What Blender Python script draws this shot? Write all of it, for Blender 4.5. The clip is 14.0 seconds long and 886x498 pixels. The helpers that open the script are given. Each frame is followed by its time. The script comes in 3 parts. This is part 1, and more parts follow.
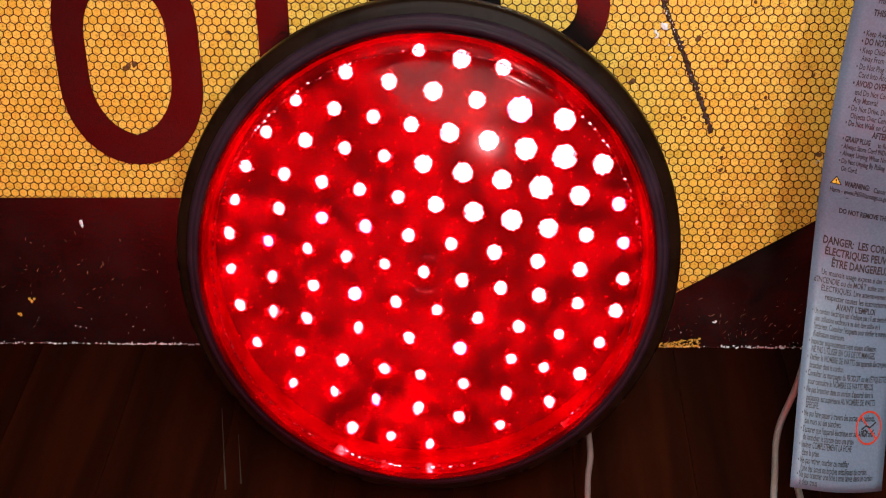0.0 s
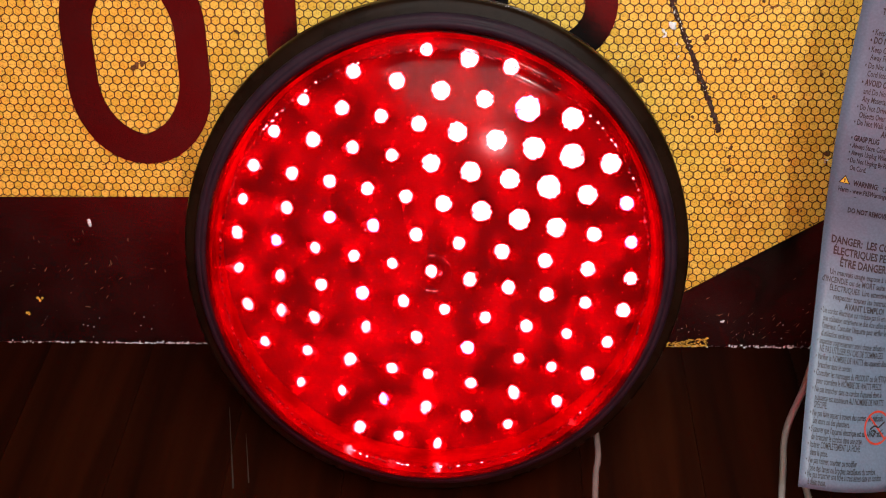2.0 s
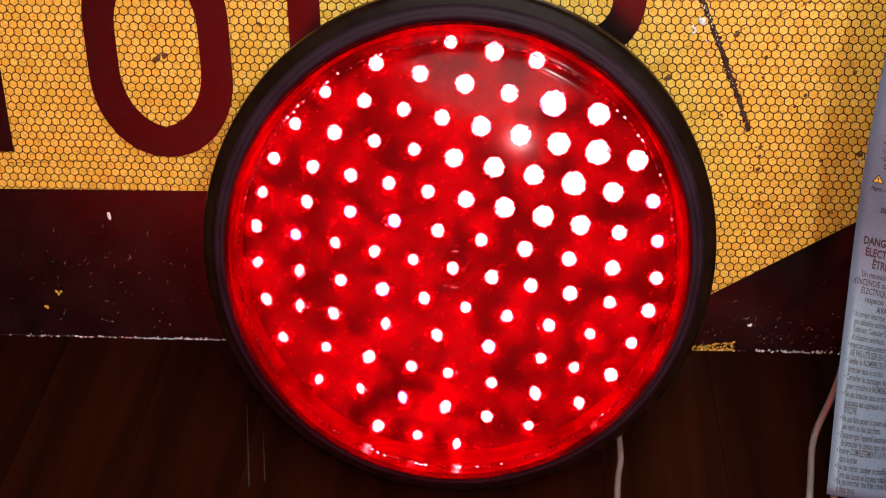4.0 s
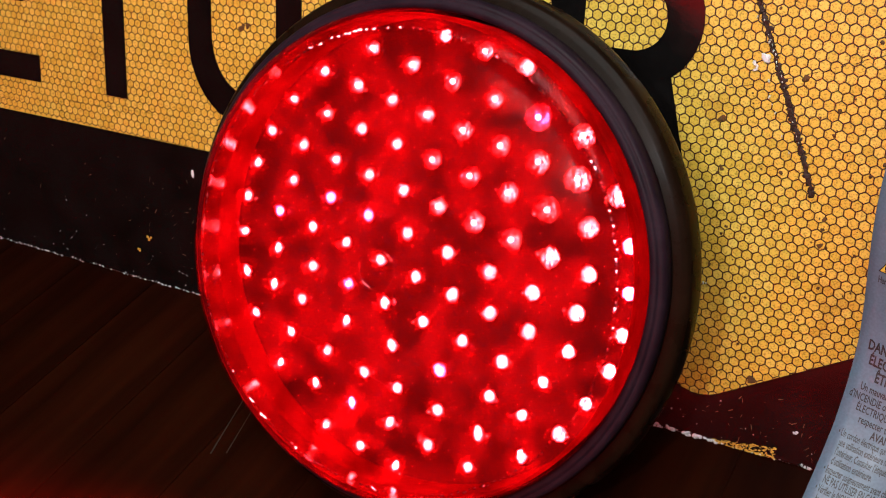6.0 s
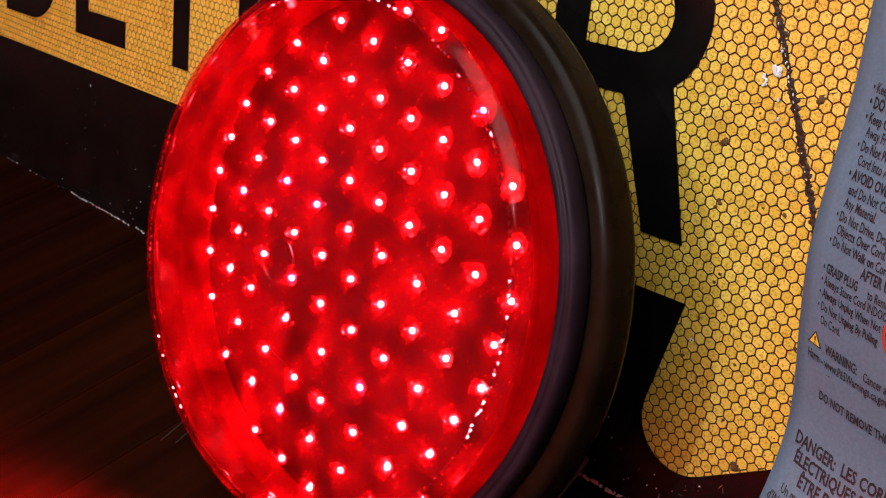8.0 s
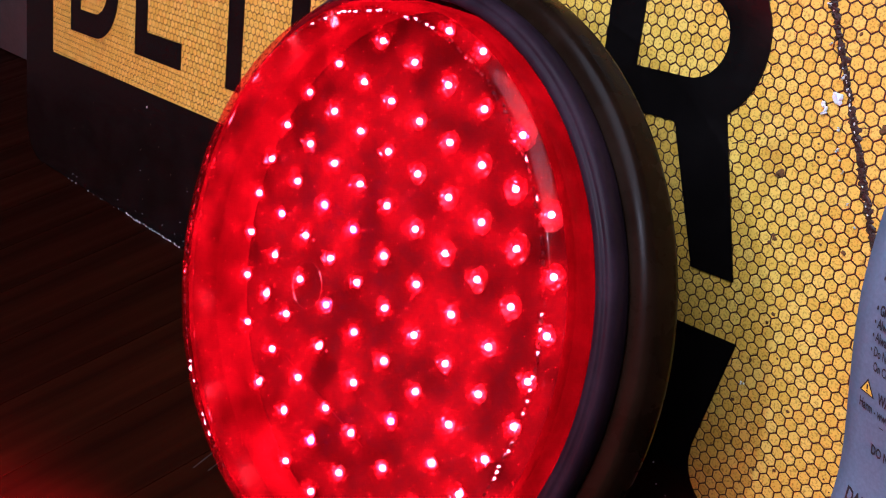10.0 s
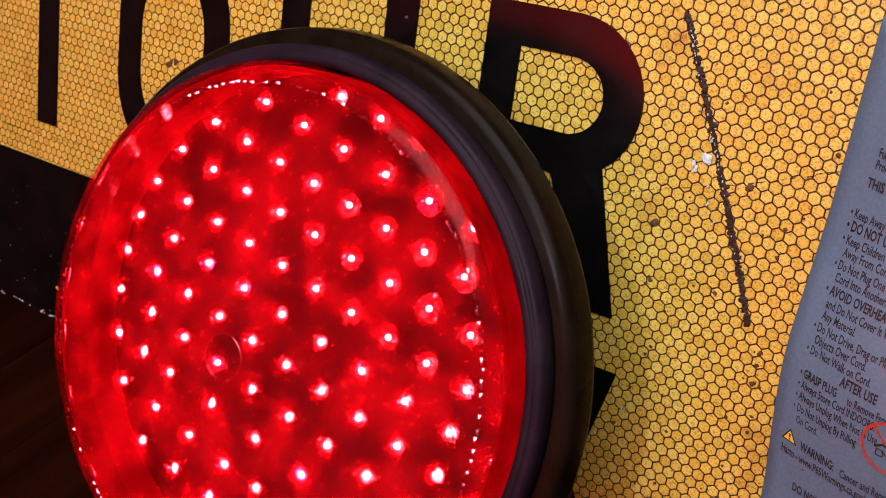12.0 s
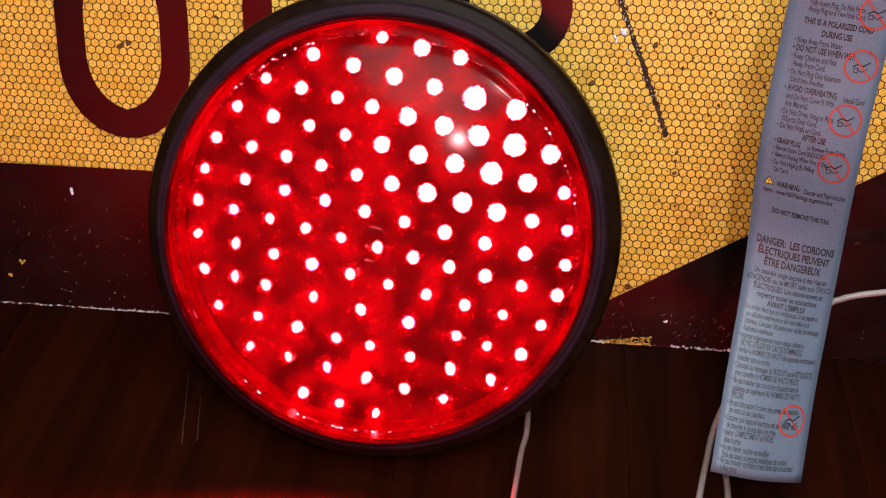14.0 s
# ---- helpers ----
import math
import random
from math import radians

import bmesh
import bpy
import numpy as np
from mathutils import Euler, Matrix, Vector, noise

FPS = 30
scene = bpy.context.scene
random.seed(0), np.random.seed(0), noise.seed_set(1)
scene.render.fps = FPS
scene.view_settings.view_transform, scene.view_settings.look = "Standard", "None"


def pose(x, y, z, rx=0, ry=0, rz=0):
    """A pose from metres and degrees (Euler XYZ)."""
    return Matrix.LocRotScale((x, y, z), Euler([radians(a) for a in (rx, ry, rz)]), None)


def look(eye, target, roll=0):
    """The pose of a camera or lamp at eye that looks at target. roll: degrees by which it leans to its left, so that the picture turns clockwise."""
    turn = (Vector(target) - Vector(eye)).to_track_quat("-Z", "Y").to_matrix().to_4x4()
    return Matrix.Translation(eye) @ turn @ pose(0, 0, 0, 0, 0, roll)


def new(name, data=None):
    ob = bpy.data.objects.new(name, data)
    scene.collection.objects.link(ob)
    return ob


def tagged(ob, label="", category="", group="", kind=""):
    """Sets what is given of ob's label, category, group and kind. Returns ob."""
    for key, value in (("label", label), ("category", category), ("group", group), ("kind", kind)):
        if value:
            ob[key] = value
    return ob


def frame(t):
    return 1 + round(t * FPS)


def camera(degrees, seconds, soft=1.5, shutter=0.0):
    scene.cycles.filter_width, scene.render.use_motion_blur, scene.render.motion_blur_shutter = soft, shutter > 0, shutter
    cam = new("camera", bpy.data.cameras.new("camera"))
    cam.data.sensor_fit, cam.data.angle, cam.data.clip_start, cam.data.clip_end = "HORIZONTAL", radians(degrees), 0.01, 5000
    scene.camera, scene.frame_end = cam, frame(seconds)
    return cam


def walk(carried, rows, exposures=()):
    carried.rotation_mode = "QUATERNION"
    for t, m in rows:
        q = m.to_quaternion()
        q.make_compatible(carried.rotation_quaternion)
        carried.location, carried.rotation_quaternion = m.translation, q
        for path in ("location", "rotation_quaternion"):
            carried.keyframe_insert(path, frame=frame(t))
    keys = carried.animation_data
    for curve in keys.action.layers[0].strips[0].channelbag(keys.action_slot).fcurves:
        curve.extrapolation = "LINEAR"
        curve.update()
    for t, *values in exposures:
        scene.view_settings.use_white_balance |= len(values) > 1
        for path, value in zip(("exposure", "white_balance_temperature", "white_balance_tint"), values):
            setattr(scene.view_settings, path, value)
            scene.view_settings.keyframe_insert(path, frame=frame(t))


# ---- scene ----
LEAN = 17.5
SET = Matrix.Translation((0, 0, 0.217)) @ pose(0, 0, 0, -LEAN)
cam = camera(43.5, 14.0, soft=1.1)
# eye, target and roll in the leaning sign's own frame (x along it, z up its face)
PATH = [
    (0, (-0.056, -0.776, 0.176), (-0.151, 1.07, -0.587), -1.0),
    (0.5, (-0.056, -0.777, 0.174), (-0.153, 1.071, -0.586), -1.0),
    (1, (-0.057, -0.777, 0.175), (-0.156, 1.07, -0.585), -1.1),
    (1.5, (-0.057, -0.777, 0.173), (-0.158, 1.071, -0.587), -0.9),
    (2, (-0.057, -0.776, 0.176), (-0.163, 1.069, -0.588), -1.1),
    (2.5, (-0.079, -0.773, 0.174), (-0.161, 1.068, -0.604), -1.3),
    (5, (0.027, -0.756, 0.147), (-0.369, 1.065, -0.578), 0.8),
    (5.5, (0.111, -0.714, 0.14), (-0.593, 1.014, -0.581), 2.0),
    (6, (0.204, -0.651, 0.124), (-0.683, 1.011, -0.546), 3.0),
    (6.5, (0.279, -0.62, 0.092), (-0.672, 1.004, -0.584), 3.8),
    (7, (0.303, -0.584, 0.096), (-0.774, 0.964, -0.57), 4.3),
    (7.5, (0.308, -0.52, 0.093), (-0.918, 0.919, -0.561), 5.3),
    (8, (0.315, -0.478, 0.092), (-0.994, 0.895, -0.542), 6.3),
    (10.5, (0.311, -0.448, 0.084), (-1.106, 0.833, -0.509), 6.5),
    (11, (0.306, -0.45, 0.082), (-1.097, 0.83, -0.544), 6.3),
    (11.5, (0.281, -0.472, 0.098), (-1.092, 0.838, -0.533), 6.3),
    (12, (0.245, -0.521, 0.131), (-0.773, 1.088, -0.481), 7.8),
    (12.5, (0.174, -0.59, 0.148), (-0.546, 1.149, -0.53), 8.6),
    (13, (0.081, -0.659, 0.129), (-0.344, 1.174, -0.549), 8.8),
    (13.5, (0.03, -0.745, 0.118), (-0.226, 1.12, -0.555), 4.4),
    (14, (0.011, -0.826, 0.151), (-0.167, 1.043, -0.541), 1.6),
]
walk(cam, [(t, SET @ look(eye, target, roll)) for t, eye, target, roll in PATH],
     [(0.0, 0.17, 6500, 16), (4.8, 0.17, 6500, 16), (5.6, 0.14, 6250, 9), (8.4, 0.17, 6000, 11), (10.3, 0.30, 5050, 25), (11.2, 0.30, 5050, 25), (11.8, 0.08, 5800, 15), (12.6, 0.05, 5700, 14), (13.2, 0.12, 5800, 14), (14.0, 0.14, 6200, 16)])

# ---- light ----
world = bpy.data.worlds.new("room_dark")
scene.world = world
world.use_nodes = True
world.node_tree.nodes["Background"].inputs[0].default_value = (0.55, 0.6, 0.8, 1)
world.node_tree.nodes["Background"].inputs[1].default_value = 0.006
scene.view_settings.exposure = 0.0


def area_lamp(name, eye, target, size, watts, colour):
    data = bpy.data.lights.new(name, "AREA")
    data.shape, data.size, data.energy, data.color = "DISK", size, watts, colour
    ob = new(name, data)
    ob.matrix_world = look(eye, target)
    return ob


# room light, the torch of whoever films, and spots added before the lens for the signal lamp's beam into the room
area_lamp("room_light", SET @ Vector((0.10, -1.02, 0.95)), SET @ Vector((0.0, 0, -0.05)), 1.1, 19.5, (0.97, 0.98, 0.90))
area_lamp("torch", (0.12, -0.88, 0.80), SET @ Vector((-0.05, 0, -0.05)), 0.018, 2.4, (1.0, 0.97, 0.93))
LAMP_AT = Vector((-0.0997, -0.125, -0.101))
AXIS = Vector((0.03, -1, 0.17)).normalized()
# third spot is over-strong: the red wall it lights imitates lens veil in black parts
for name, watts, cone, soft, dip, lower in (("signal_beam", 85.0, 132, 0.5, -0.66, 0.065), ("signal_spill", 14.0, 178, 0.25, -0.22, 0.0), ("veil_throw", 1800.0, 72, 0.6, -0.40, 0.0)):
    beam = bpy.data.lights.new(name, "SPOT")
    beam.energy, beam.color, beam.spot_size, beam.spot_blend, beam.shadow_soft_size = watts, (1.0, 0.008, 0.014), radians(cone), soft, 0.014
    start = LAMP_AT + 0.053 * AXIS - Vector((0, 0, lower))
    new(name, beam).matrix_world = look(SET @ start, SET @ (start + AXIS + Vector((0.3 * dip, 0, dip))))

# ---- materials ----


def material(name):
    m = bpy.data.materials.new(name)
    m.use_nodes = True
    n = m.node_tree.nodes
    return m, n, m.node_tree.links, n["Principled BSDF"], n["Material Output"]


def noise_node(n, links, scale, detail=4.0, coord="Object", stretch=(1, 1, 1)):
    tc = n.new("ShaderNodeTexCoord")
    mp = n.new("ShaderNodeMapping")
    mp.inputs["Scale"].default_value = stretch
    links.new(tc.outputs[coord], mp.inputs[0])
    tex = n.new("ShaderNodeTexNoise")
    tex.inputs["Scale"].default_value, tex.inputs["Detail"].default_value = scale, detail
    links.new(mp.outputs[0], tex.inputs["Vector"])
    return tex


def ramp(n, links, source, stops):
    r = n.new("ShaderNodeValToRGB")
    while len(r.color_ramp.elements) < len(stops):
        r.color_ramp.elements.new(0.5)
    for e, (p, c) in zip(r.color_ramp.elements, stops):
        e.position, e.color = p, (*c, 1) if len(c) == 3 else c
    links.new(source, r.inputs[0])
    return r.outputs[0]


def bump(n, links, bsdf, height, strength, distance):
    b = n.new("ShaderNodeBump")
    b.inputs["Strength"].default_value, b.inputs["Distance"].default_value = strength, distance
    links.new(height, b.inputs["Height"])
    links.new(b.outputs[0], bsdf.inputs["Normal"])


def mix(n, links, kind, fac, a, b):
    m = n.new("ShaderNodeMix")
    m.data_type, m.blend_type = "RGBA", kind
    if isinstance(fac, float):
        m.inputs[0].default_value = fac
    else:
        links.new(fac, m.inputs[0])
    for sock, v in ((m.inputs[6], a), (m.inputs[7], b)):
        if isinstance(v, tuple):
            sock.default_value = (*v, 1)
        else:
            links.new(v, sock)
    return m.outputs[2]


def plain(name, colour, rough=0.5, metal=0.0, vary=0.25, scale=40.0, relief=0.0, stretch=(1, 1, 1), sheen=0.5):
    """A surface with two scales of noise in colour and roughness."""
    m, n, links, p, _ = material(name)
    a = noise_node(n, links, scale, 5, stretch=stretch)
    b = noise_node(n, links, scale * 9, 3, stretch=stretch)
    dark = tuple(c * (1 - vary) for c in colour)
    light = tuple(min(1, c * (1 + vary)) for c in colour)
    c1 = ramp(n, links, a.outputs[0], [(0.3, dark), (0.7, light)])
    c2 = ramp(n, links, b.outputs[0], [(0.3, (0.8,) * 3), (0.7, (1.0,) * 3)])
    links.new(mix(n, links, "MULTIPLY", 1.0, c1, c2), p.inputs["Base Color"])
    links.new(ramp(n, links, a.outputs[0], [(0.3, (rough * 0.8,) * 3), (0.7, (min(1, rough * 1.2),) * 3)]), p.inputs["Roughness"])
    p.inputs["Metallic"].default_value = metal
    p.inputs["Specular IOR Level"].default_value = sheen
    if relief:
        bump(n, links, p, b.outputs[0], 0.5, relief)
    return m


def cell_material(by_object):
    """Amber reflective sheeting: each cell a little different, with fine specks and rusty blotches."""
    m, n, links, p, _ = material("amber_sheeting_single" if by_object else "amber_sheeting")
    if by_object:
        info = n.new("ShaderNodeObjectInfo").outputs["Random"]
    else:
        info = n.new("ShaderNodeNewGeometry").outputs["Random Per Island"]
    own = ramp(n, links, info, [(0.0, (0.76, 0.48, 0.050)), (0.5, (0.84, 0.56, 0.075)), (1.0, (0.89, 0.63, 0.11))])
    tc = n.new("ShaderNodeNewGeometry").outputs["Position"]
    fine = n.new("ShaderNodeTexNoise")
    fine.inputs["Scale"].default_value, fine.inputs["Detail"].default_value = 900, 3
    links.new(tc, fine.inputs["Vector"])
    specks = ramp(n, links, fine.outputs[0], [(0.32, (0.42, 0.30, 0.16)), (0.50, (1, 1, 1))])
    large = n.new("ShaderNodeTexNoise")
    large.inputs["Scale"].default_value, large.inputs["Detail"].default_value = 22, 6
    links.new(tc, large.inputs["Vector"])
    blot = ramp(n, links, large.outputs[0], [(0.27, (0.66, 0.52, 0.38)), (0.38, (1, 1, 1))])
    c = mix(n, links, "MULTIPLY", 0.8, own, specks)
    c = mix(n, links, "MULTIPLY", 0.8, c, blot)
    links.new(c, p.inputs["Base Color"])
    p.inputs["Roughness"].default_value = 0.42
    bump(n, links, p, fine.outputs[0], 0.4, 0.0003)
    return m


def floor_material():
    """Dark varnished boards, grain along y."""
    m, n, links, p, _ = material("dark_varnished_wood")
    grain = noise_node(n, links, 60, 6, stretch=(1, 0.05, 1))
    blotch = noise_node(n, links, 7, 4, stretch=(1, 0.3, 1))
    info = n.new("ShaderNodeObjectInfo").outputs["Random"]
    own = ramp(n, links, info, [(0, (0.015, 0.0024, 0.0008)), (1, (0.022, 0.0040, 0.0013))])
    c = mix(n, links, "MULTIPLY", 0.85, own, ramp(n, links, grain.outputs[0], [(0.32, (0.35, 0.3, 0.28)), (0.62, (1, 1, 1))]))
    c = mix(n, links, "MULTIPLY", 0.6, c, ramp(n, links, blotch.outputs[0], [(0.3, (0.5, 0.5, 0.5)), (0.7, (1, 1, 1))]))
    links.new(c, p.inputs["Base Color"])
    links.new(ramp(n, links, grain.outputs[0], [(0.3, (0.5,) * 3), (0.7, (0.3,) * 3)]), p.inputs["Roughness"])
    p.inputs["Specular IOR Level"].default_value = 0.04
    bump(n, links, p, grain.outputs[0], 0.35, 0.0006)
    return m


def lens_material():
    """Clear red plastic: tinted see-through, a little milky, glossy skin."""
    m, n, links, p, out = material("red_lens_plastic")
    n.remove(p)
    clear = n.new("ShaderNodeBsdfTransparent")
    clear.inputs[0].default_value = (1.0, 0.50, 0.53, 1)
    milky = n.new("ShaderNodeBsdfTranslucent")
    mottle = noise_node(n, links, 46, 4)
    links.new(ramp(n, links, mottle.outputs[0], [(0.40, (0.20, 0.0, 0.001)), (0.60, (1.0, 0.001, 0.012))]), milky.inputs[0])
    body = n.new("ShaderNodeMixShader")
    body.inputs[0].default_value = 0.15
    links.new(clear.outputs[0], body.inputs[1])
    links.new(milky.outputs[0], body.inputs[2])
    skin = n.new("ShaderNodeBsdfGlossy")
    skin.inputs["Roughness"].default_value = 0.12
    fres = n.new("ShaderNodeFresnel")
    fres.inputs[0].default_value = 1.45
    top = n.new("ShaderNodeMixShader")
    half = n.new("ShaderNodeMath")
    half.operation = "MULTIPLY"
    half.inputs[1].default_value = 0.16
    links.new(fres.outputs[0], half.inputs[0])
    links.new(half.outputs[0], top.inputs[0])
    links.new(body.outputs[0], top.inputs[1])
    links.new(skin.outputs[0], top.inputs[2])
    links.new(top.outputs[0], out.inputs[0])
    return m


def wall_material():
    """Red translucent plastic that glows through from the diodes."""
    m, n, links, p, out = material("red_translucent_wall")
    n.remove(p)
    cloudy = noise_node(n, links, 40, 4)
    tint = ramp(n, links, cloudy.outputs[0], [(0.35, (0.15, 0.0, 0.001)), (0.65, (0.34, 0.001, 0.005))])
    through_it, solid = n.new("ShaderNodeBsdfTranslucent"), n.new("ShaderNodeBsdfDiffuse")
    both = n.new("ShaderNodeMixShader")
    for k, shader in enumerate((through_it, solid)):
        links.new(tint, shader.inputs[0])
        links.new(shader.outputs[0], both.inputs[1 + k])
    links.new(both.outputs[0], out.inputs[0])
    return m


def lenslet_material():
    """Milky red disc added before a diode for its halo of glow: densest in the middle, thinning out to nothing at its
    edge.
    """
    m, n, links, p, out = material("milky_halo_lenslet")
    n.remove(p)
    tc, mp = n.new("ShaderNodeTexCoord"), n.new("ShaderNodeMapping")
    mp.inputs["Scale"].default_value = (1 / (1.2 * LENSLET_R), 1 / (0.92 * LENSLET_R), 1 / LENSLET_R)
    links.new(tc.outputs["Object"], mp.inputs[0])
    thin = n.new("ShaderNodeTexGradient")
    thin.gradient_type = "SPHERICAL"
    links.new(mp.outputs[0], thin.inputs[0])
    dense = n.new("ShaderNodeMath")
    dense.operation = "MULTIPLY"
    dense.inputs[1].default_value = 0.36
    links.new(thin.outputs[1], dense.inputs[0])
    clear, milky = n.new("ShaderNodeBsdfTransparent"), n.new("ShaderNodeBsdfTranslucent")
    milky.inputs[0].default_value = (1.0, 0.003, 0.012, 1)
    both = n.new("ShaderNodeMixShader")
    links.new(dense.outputs[0], both.inputs[0])
    links.new(clear.outputs[0], both.inputs[1])
    links.new(milky.outputs[0], both.inputs[2])
    links.new(both.outputs[0], out.inputs[0])
    return m


def facet_material():
    """Faceted red plastic that catches the diodes."""
    m, n, links, p, out = material("red_facet_plastic")
    n.remove(p)
    clear = n.new("ShaderNodeBsdfTransparent")
    clear.inputs[0].default_value = (1.0, 0.6, 0.6, 1)
    shiny = n.new("ShaderNodeBsdfGlossy")
    shiny.inputs[0].default_value, shiny.inputs["Roughness"].default_value = (1.0, 0.55, 0.6, 1), 0.04
    both = n.new("ShaderNodeMixShader")
    both.inputs[0].default_value = 0.65
    links.new(clear.outputs[0], both.inputs[1])
    links.new(shiny.outputs[0], both.inputs[2])
    links.new(both.outputs[0], out.inputs[0])
    return m


def cup_material():
    """Red translucent reflector cup with a mirror-like inside."""
    m, n, links, p, out = material("red_reflector_cup")
    n.remove(p)
    shiny = n.new("ShaderNodeBsdfGlossy")
    shiny.inputs[0].default_value, shiny.inputs["Roughness"].default_value = (0.9, 0.5, 0.5, 1), 0.11
    rough_skin = noise_node(n, links, 450, 3)
    dent = n.new("ShaderNodeBump")
    dent.inputs["Strength"].default_value, dent.inputs["Distance"].default_value = 0.3, 0.0008
    links.new(rough_skin.outputs[0], dent.inputs["Height"])
    links.new(dent.outputs[0], shiny.inputs["Normal"])
    through_it = n.new("ShaderNodeBsdfTranslucent")
    through_it.inputs[0].default_value = (0.9, 0.02, 0.03, 1)
    both = n.new("ShaderNodeMixShader")
    both.inputs[0].default_value = 0.03
    links.new(shiny.outputs[0], both.inputs[1])
    links.new(through_it.outputs[0], both.inputs[2])
    links.new(both.outputs[0], out.inputs[0])
    return m


def dome_material():
    """Red epoxy round a diode: mostly clear, faintly milky."""
    m, n, links, p, out = material("red_diode_epoxy")
    n.remove(p)
    clear = n.new("ShaderNodeBsdfTransparent")
    clear.inputs[0].default_value = (1.0, 0.9, 0.9, 1)
    milky = n.new("ShaderNodeBsdfTranslucent")
    milky.inputs[0].default_value = (1.0, 0.01, 0.02, 1)
    body = n.new("ShaderNodeMixShader")
    body.inputs[0].default_value = 0.08
    links.new(clear.outputs[0], body.inputs[1])
    links.new(milky.outputs[0], body.inputs[2])
    shiny = n.new("ShaderNodeBsdfGlossy")
    shiny.inputs[0].default_value, shiny.inputs["Roughness"].default_value = (1.0, 0.6, 0.65, 1), 0.12
    skin = n.new("ShaderNodeMixShader")
    skin.inputs[0].default_value = 0.06
    links.new(body.outputs[0], skin.inputs[1])
    links.new(shiny.outputs[0], skin.inputs[2])
    links.new(skin.outputs[0], out.inputs[0])
    return m


def glowing(name, colour, strength):
    m, n, links, p, out = material(name)
    p.inputs["Base Color"].default_value = (*colour, 1)
    p.inputs["Emission Color"].default_value = (*colour, 1)
    p.inputs["Emission Strength"].default_value = strength
    return m


LENSLET_R = 0.0125
LENSLET = lenslet_material()
AMBER, AMBER_ONE = cell_material(False), cell_material(True)
SEAM = plain("sheeting_seams", (0.050, 0.014, 0.004), 0.5, vary=0.3, scale=60)
INK = plain("black_sign_ink", (0.005, 0.004, 0.004), 0.2, vary=0.4, scale=30, relief=0.0001, sheen=0.65)
ALUMINIUM = plain("bare_aluminium", (0.75, 0.76, 0.8), 0.3, 1.0, vary=0.15, scale=200)
RUST = plain("brown_rust", (0.13, 0.055, 0.012), 0.7, vary=0.5, scale=300, relief=0.0003)
GOUGE = plain("dark_gouge", (0.030, 0.010, 0.005), 0.5, vary=0.5, scale=400, relief=0.0003)
CHIP = plain("bright_bare_chips", (0.80, 0.88, 0.93), 0.35, vary=0.1, scale=200)
SCUFF = plain("brownish_scuff", (0.22, 0.14, 0.07), 0.5, vary=0.4, scale=300)
FLAKE = plain("yellow_flake", (0.70, 0.45, 0.05), 0.5, vary=0.3, scale=300)
WOOD = floor_material()
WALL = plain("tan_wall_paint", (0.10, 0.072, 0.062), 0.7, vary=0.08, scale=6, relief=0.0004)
# wall behind the sign and its trim: light falloff darkened into the colours
DIM_WALL = plain("dimmed_wall_paint", (0.030, 0.021, 0.016), 0.8, vary=0.12, scale=8, relief=0.0004)
WHITE_TRIM = plain("dimmed_trim_paint", (0.10, 0.095, 0.09), 0.45, vary=0.08, scale=15)
RUBBER = plain("black_rubber", (0.020, 0.010, 0.017), 0.50, vary=0.3, scale=50, sheen=0.10)
BLACK_PLASTIC = plain("black_housing_plastic", (0.011, 0.0055, 0.003), 0.28, vary=0.3, scale=50, sheen=0.05)
BOARD = plain("red_circuit_board", (0.022, 0.0012, 0.0014), 0.6, vary=0.6, scale=45, relief=0.0004)
STRIP = plain("pale_strip", (0.045, 0.003, 0.003), 0.5, vary=0.1, scale=60)
INNER = wall_material()
FACET = facet_material()
LENS, CUP, EPOXY = lens_material(), cup_material(), dome_material()
LED = glowing("lit_led", (1.0, 0.22, 0.24), 190.0)
LED_PINK = glowing("lit_led_pinkish", (1.0, 0.20, 0.60), 190.0)
# paper itself is white; its bluish shade is put into this base colour
PAPER = plain("shaded_tag_paper", (0.125, 0.195, 0.275), 0.45, vary=0.02, scale=80)
PRINT = plain("black_print", (0.018, 0.018, 0.02), 0.5, vary=0.1, scale=80)
RED_PRINT = plain("red_print", (0.50, 0.05, 0.022), 0.45, vary=0.1, scale=80)
YELLOW_PRINT = plain("yellow_print", (0.75, 0.58, 0.05), 0.45, vary=0.1, scale=80)
DULL = plain("dull_scratch", (0.030, 0.015, 0.011), 0.6, vary=0.4, scale=200)
GREY_CORD = plain("grey_cord_vinyl", (0.20, 0.14, 0.13), 0.45, vary=0.1, scale=90)
CORD = plain("white_cord_vinyl", (0.34, 0.32, 0.31), 0.35, vary=0.08, scale=90)

# ---- building helpers ----


def obj(name, bm, mat, parent=None, label=""):
    mesh = bpy.data.meshes.new(name)
    bm.to_mesh(mesh)
    bm.free()
    mesh.materials.append(mat)
    ob = new(name, mesh)
    if parent:
        ob.parent = parent
    if label:
        ob["label"] = label
    return ob


def part(name, bm, mat, parent, label="", smooth=False):
    ob = obj(name, bm, mat, parent, label)
    if smooth:
        for f in ob.data.polygons:
            f.use_smooth = True
    return ob


def thing(name, m, label, category, group="", kind=""):
    ob = new(name)
    ob.empty_display_size = 0.05
    ob.matrix_world = m
    return tagged(ob, label, category, group, kind)


def box(bm, lo, hi):
    r = bmesh.ops.create_cube(bm, size=1)
    c = [(a + b) / 2 for a, b in zip(lo, hi)]
    s = [b - a for a, b in zip(lo, hi)]
    for v in r["verts"]:
        v.co = Vector([c[i] + v.co[i] * s[i] for i in range(3)])
    return r["verts"]


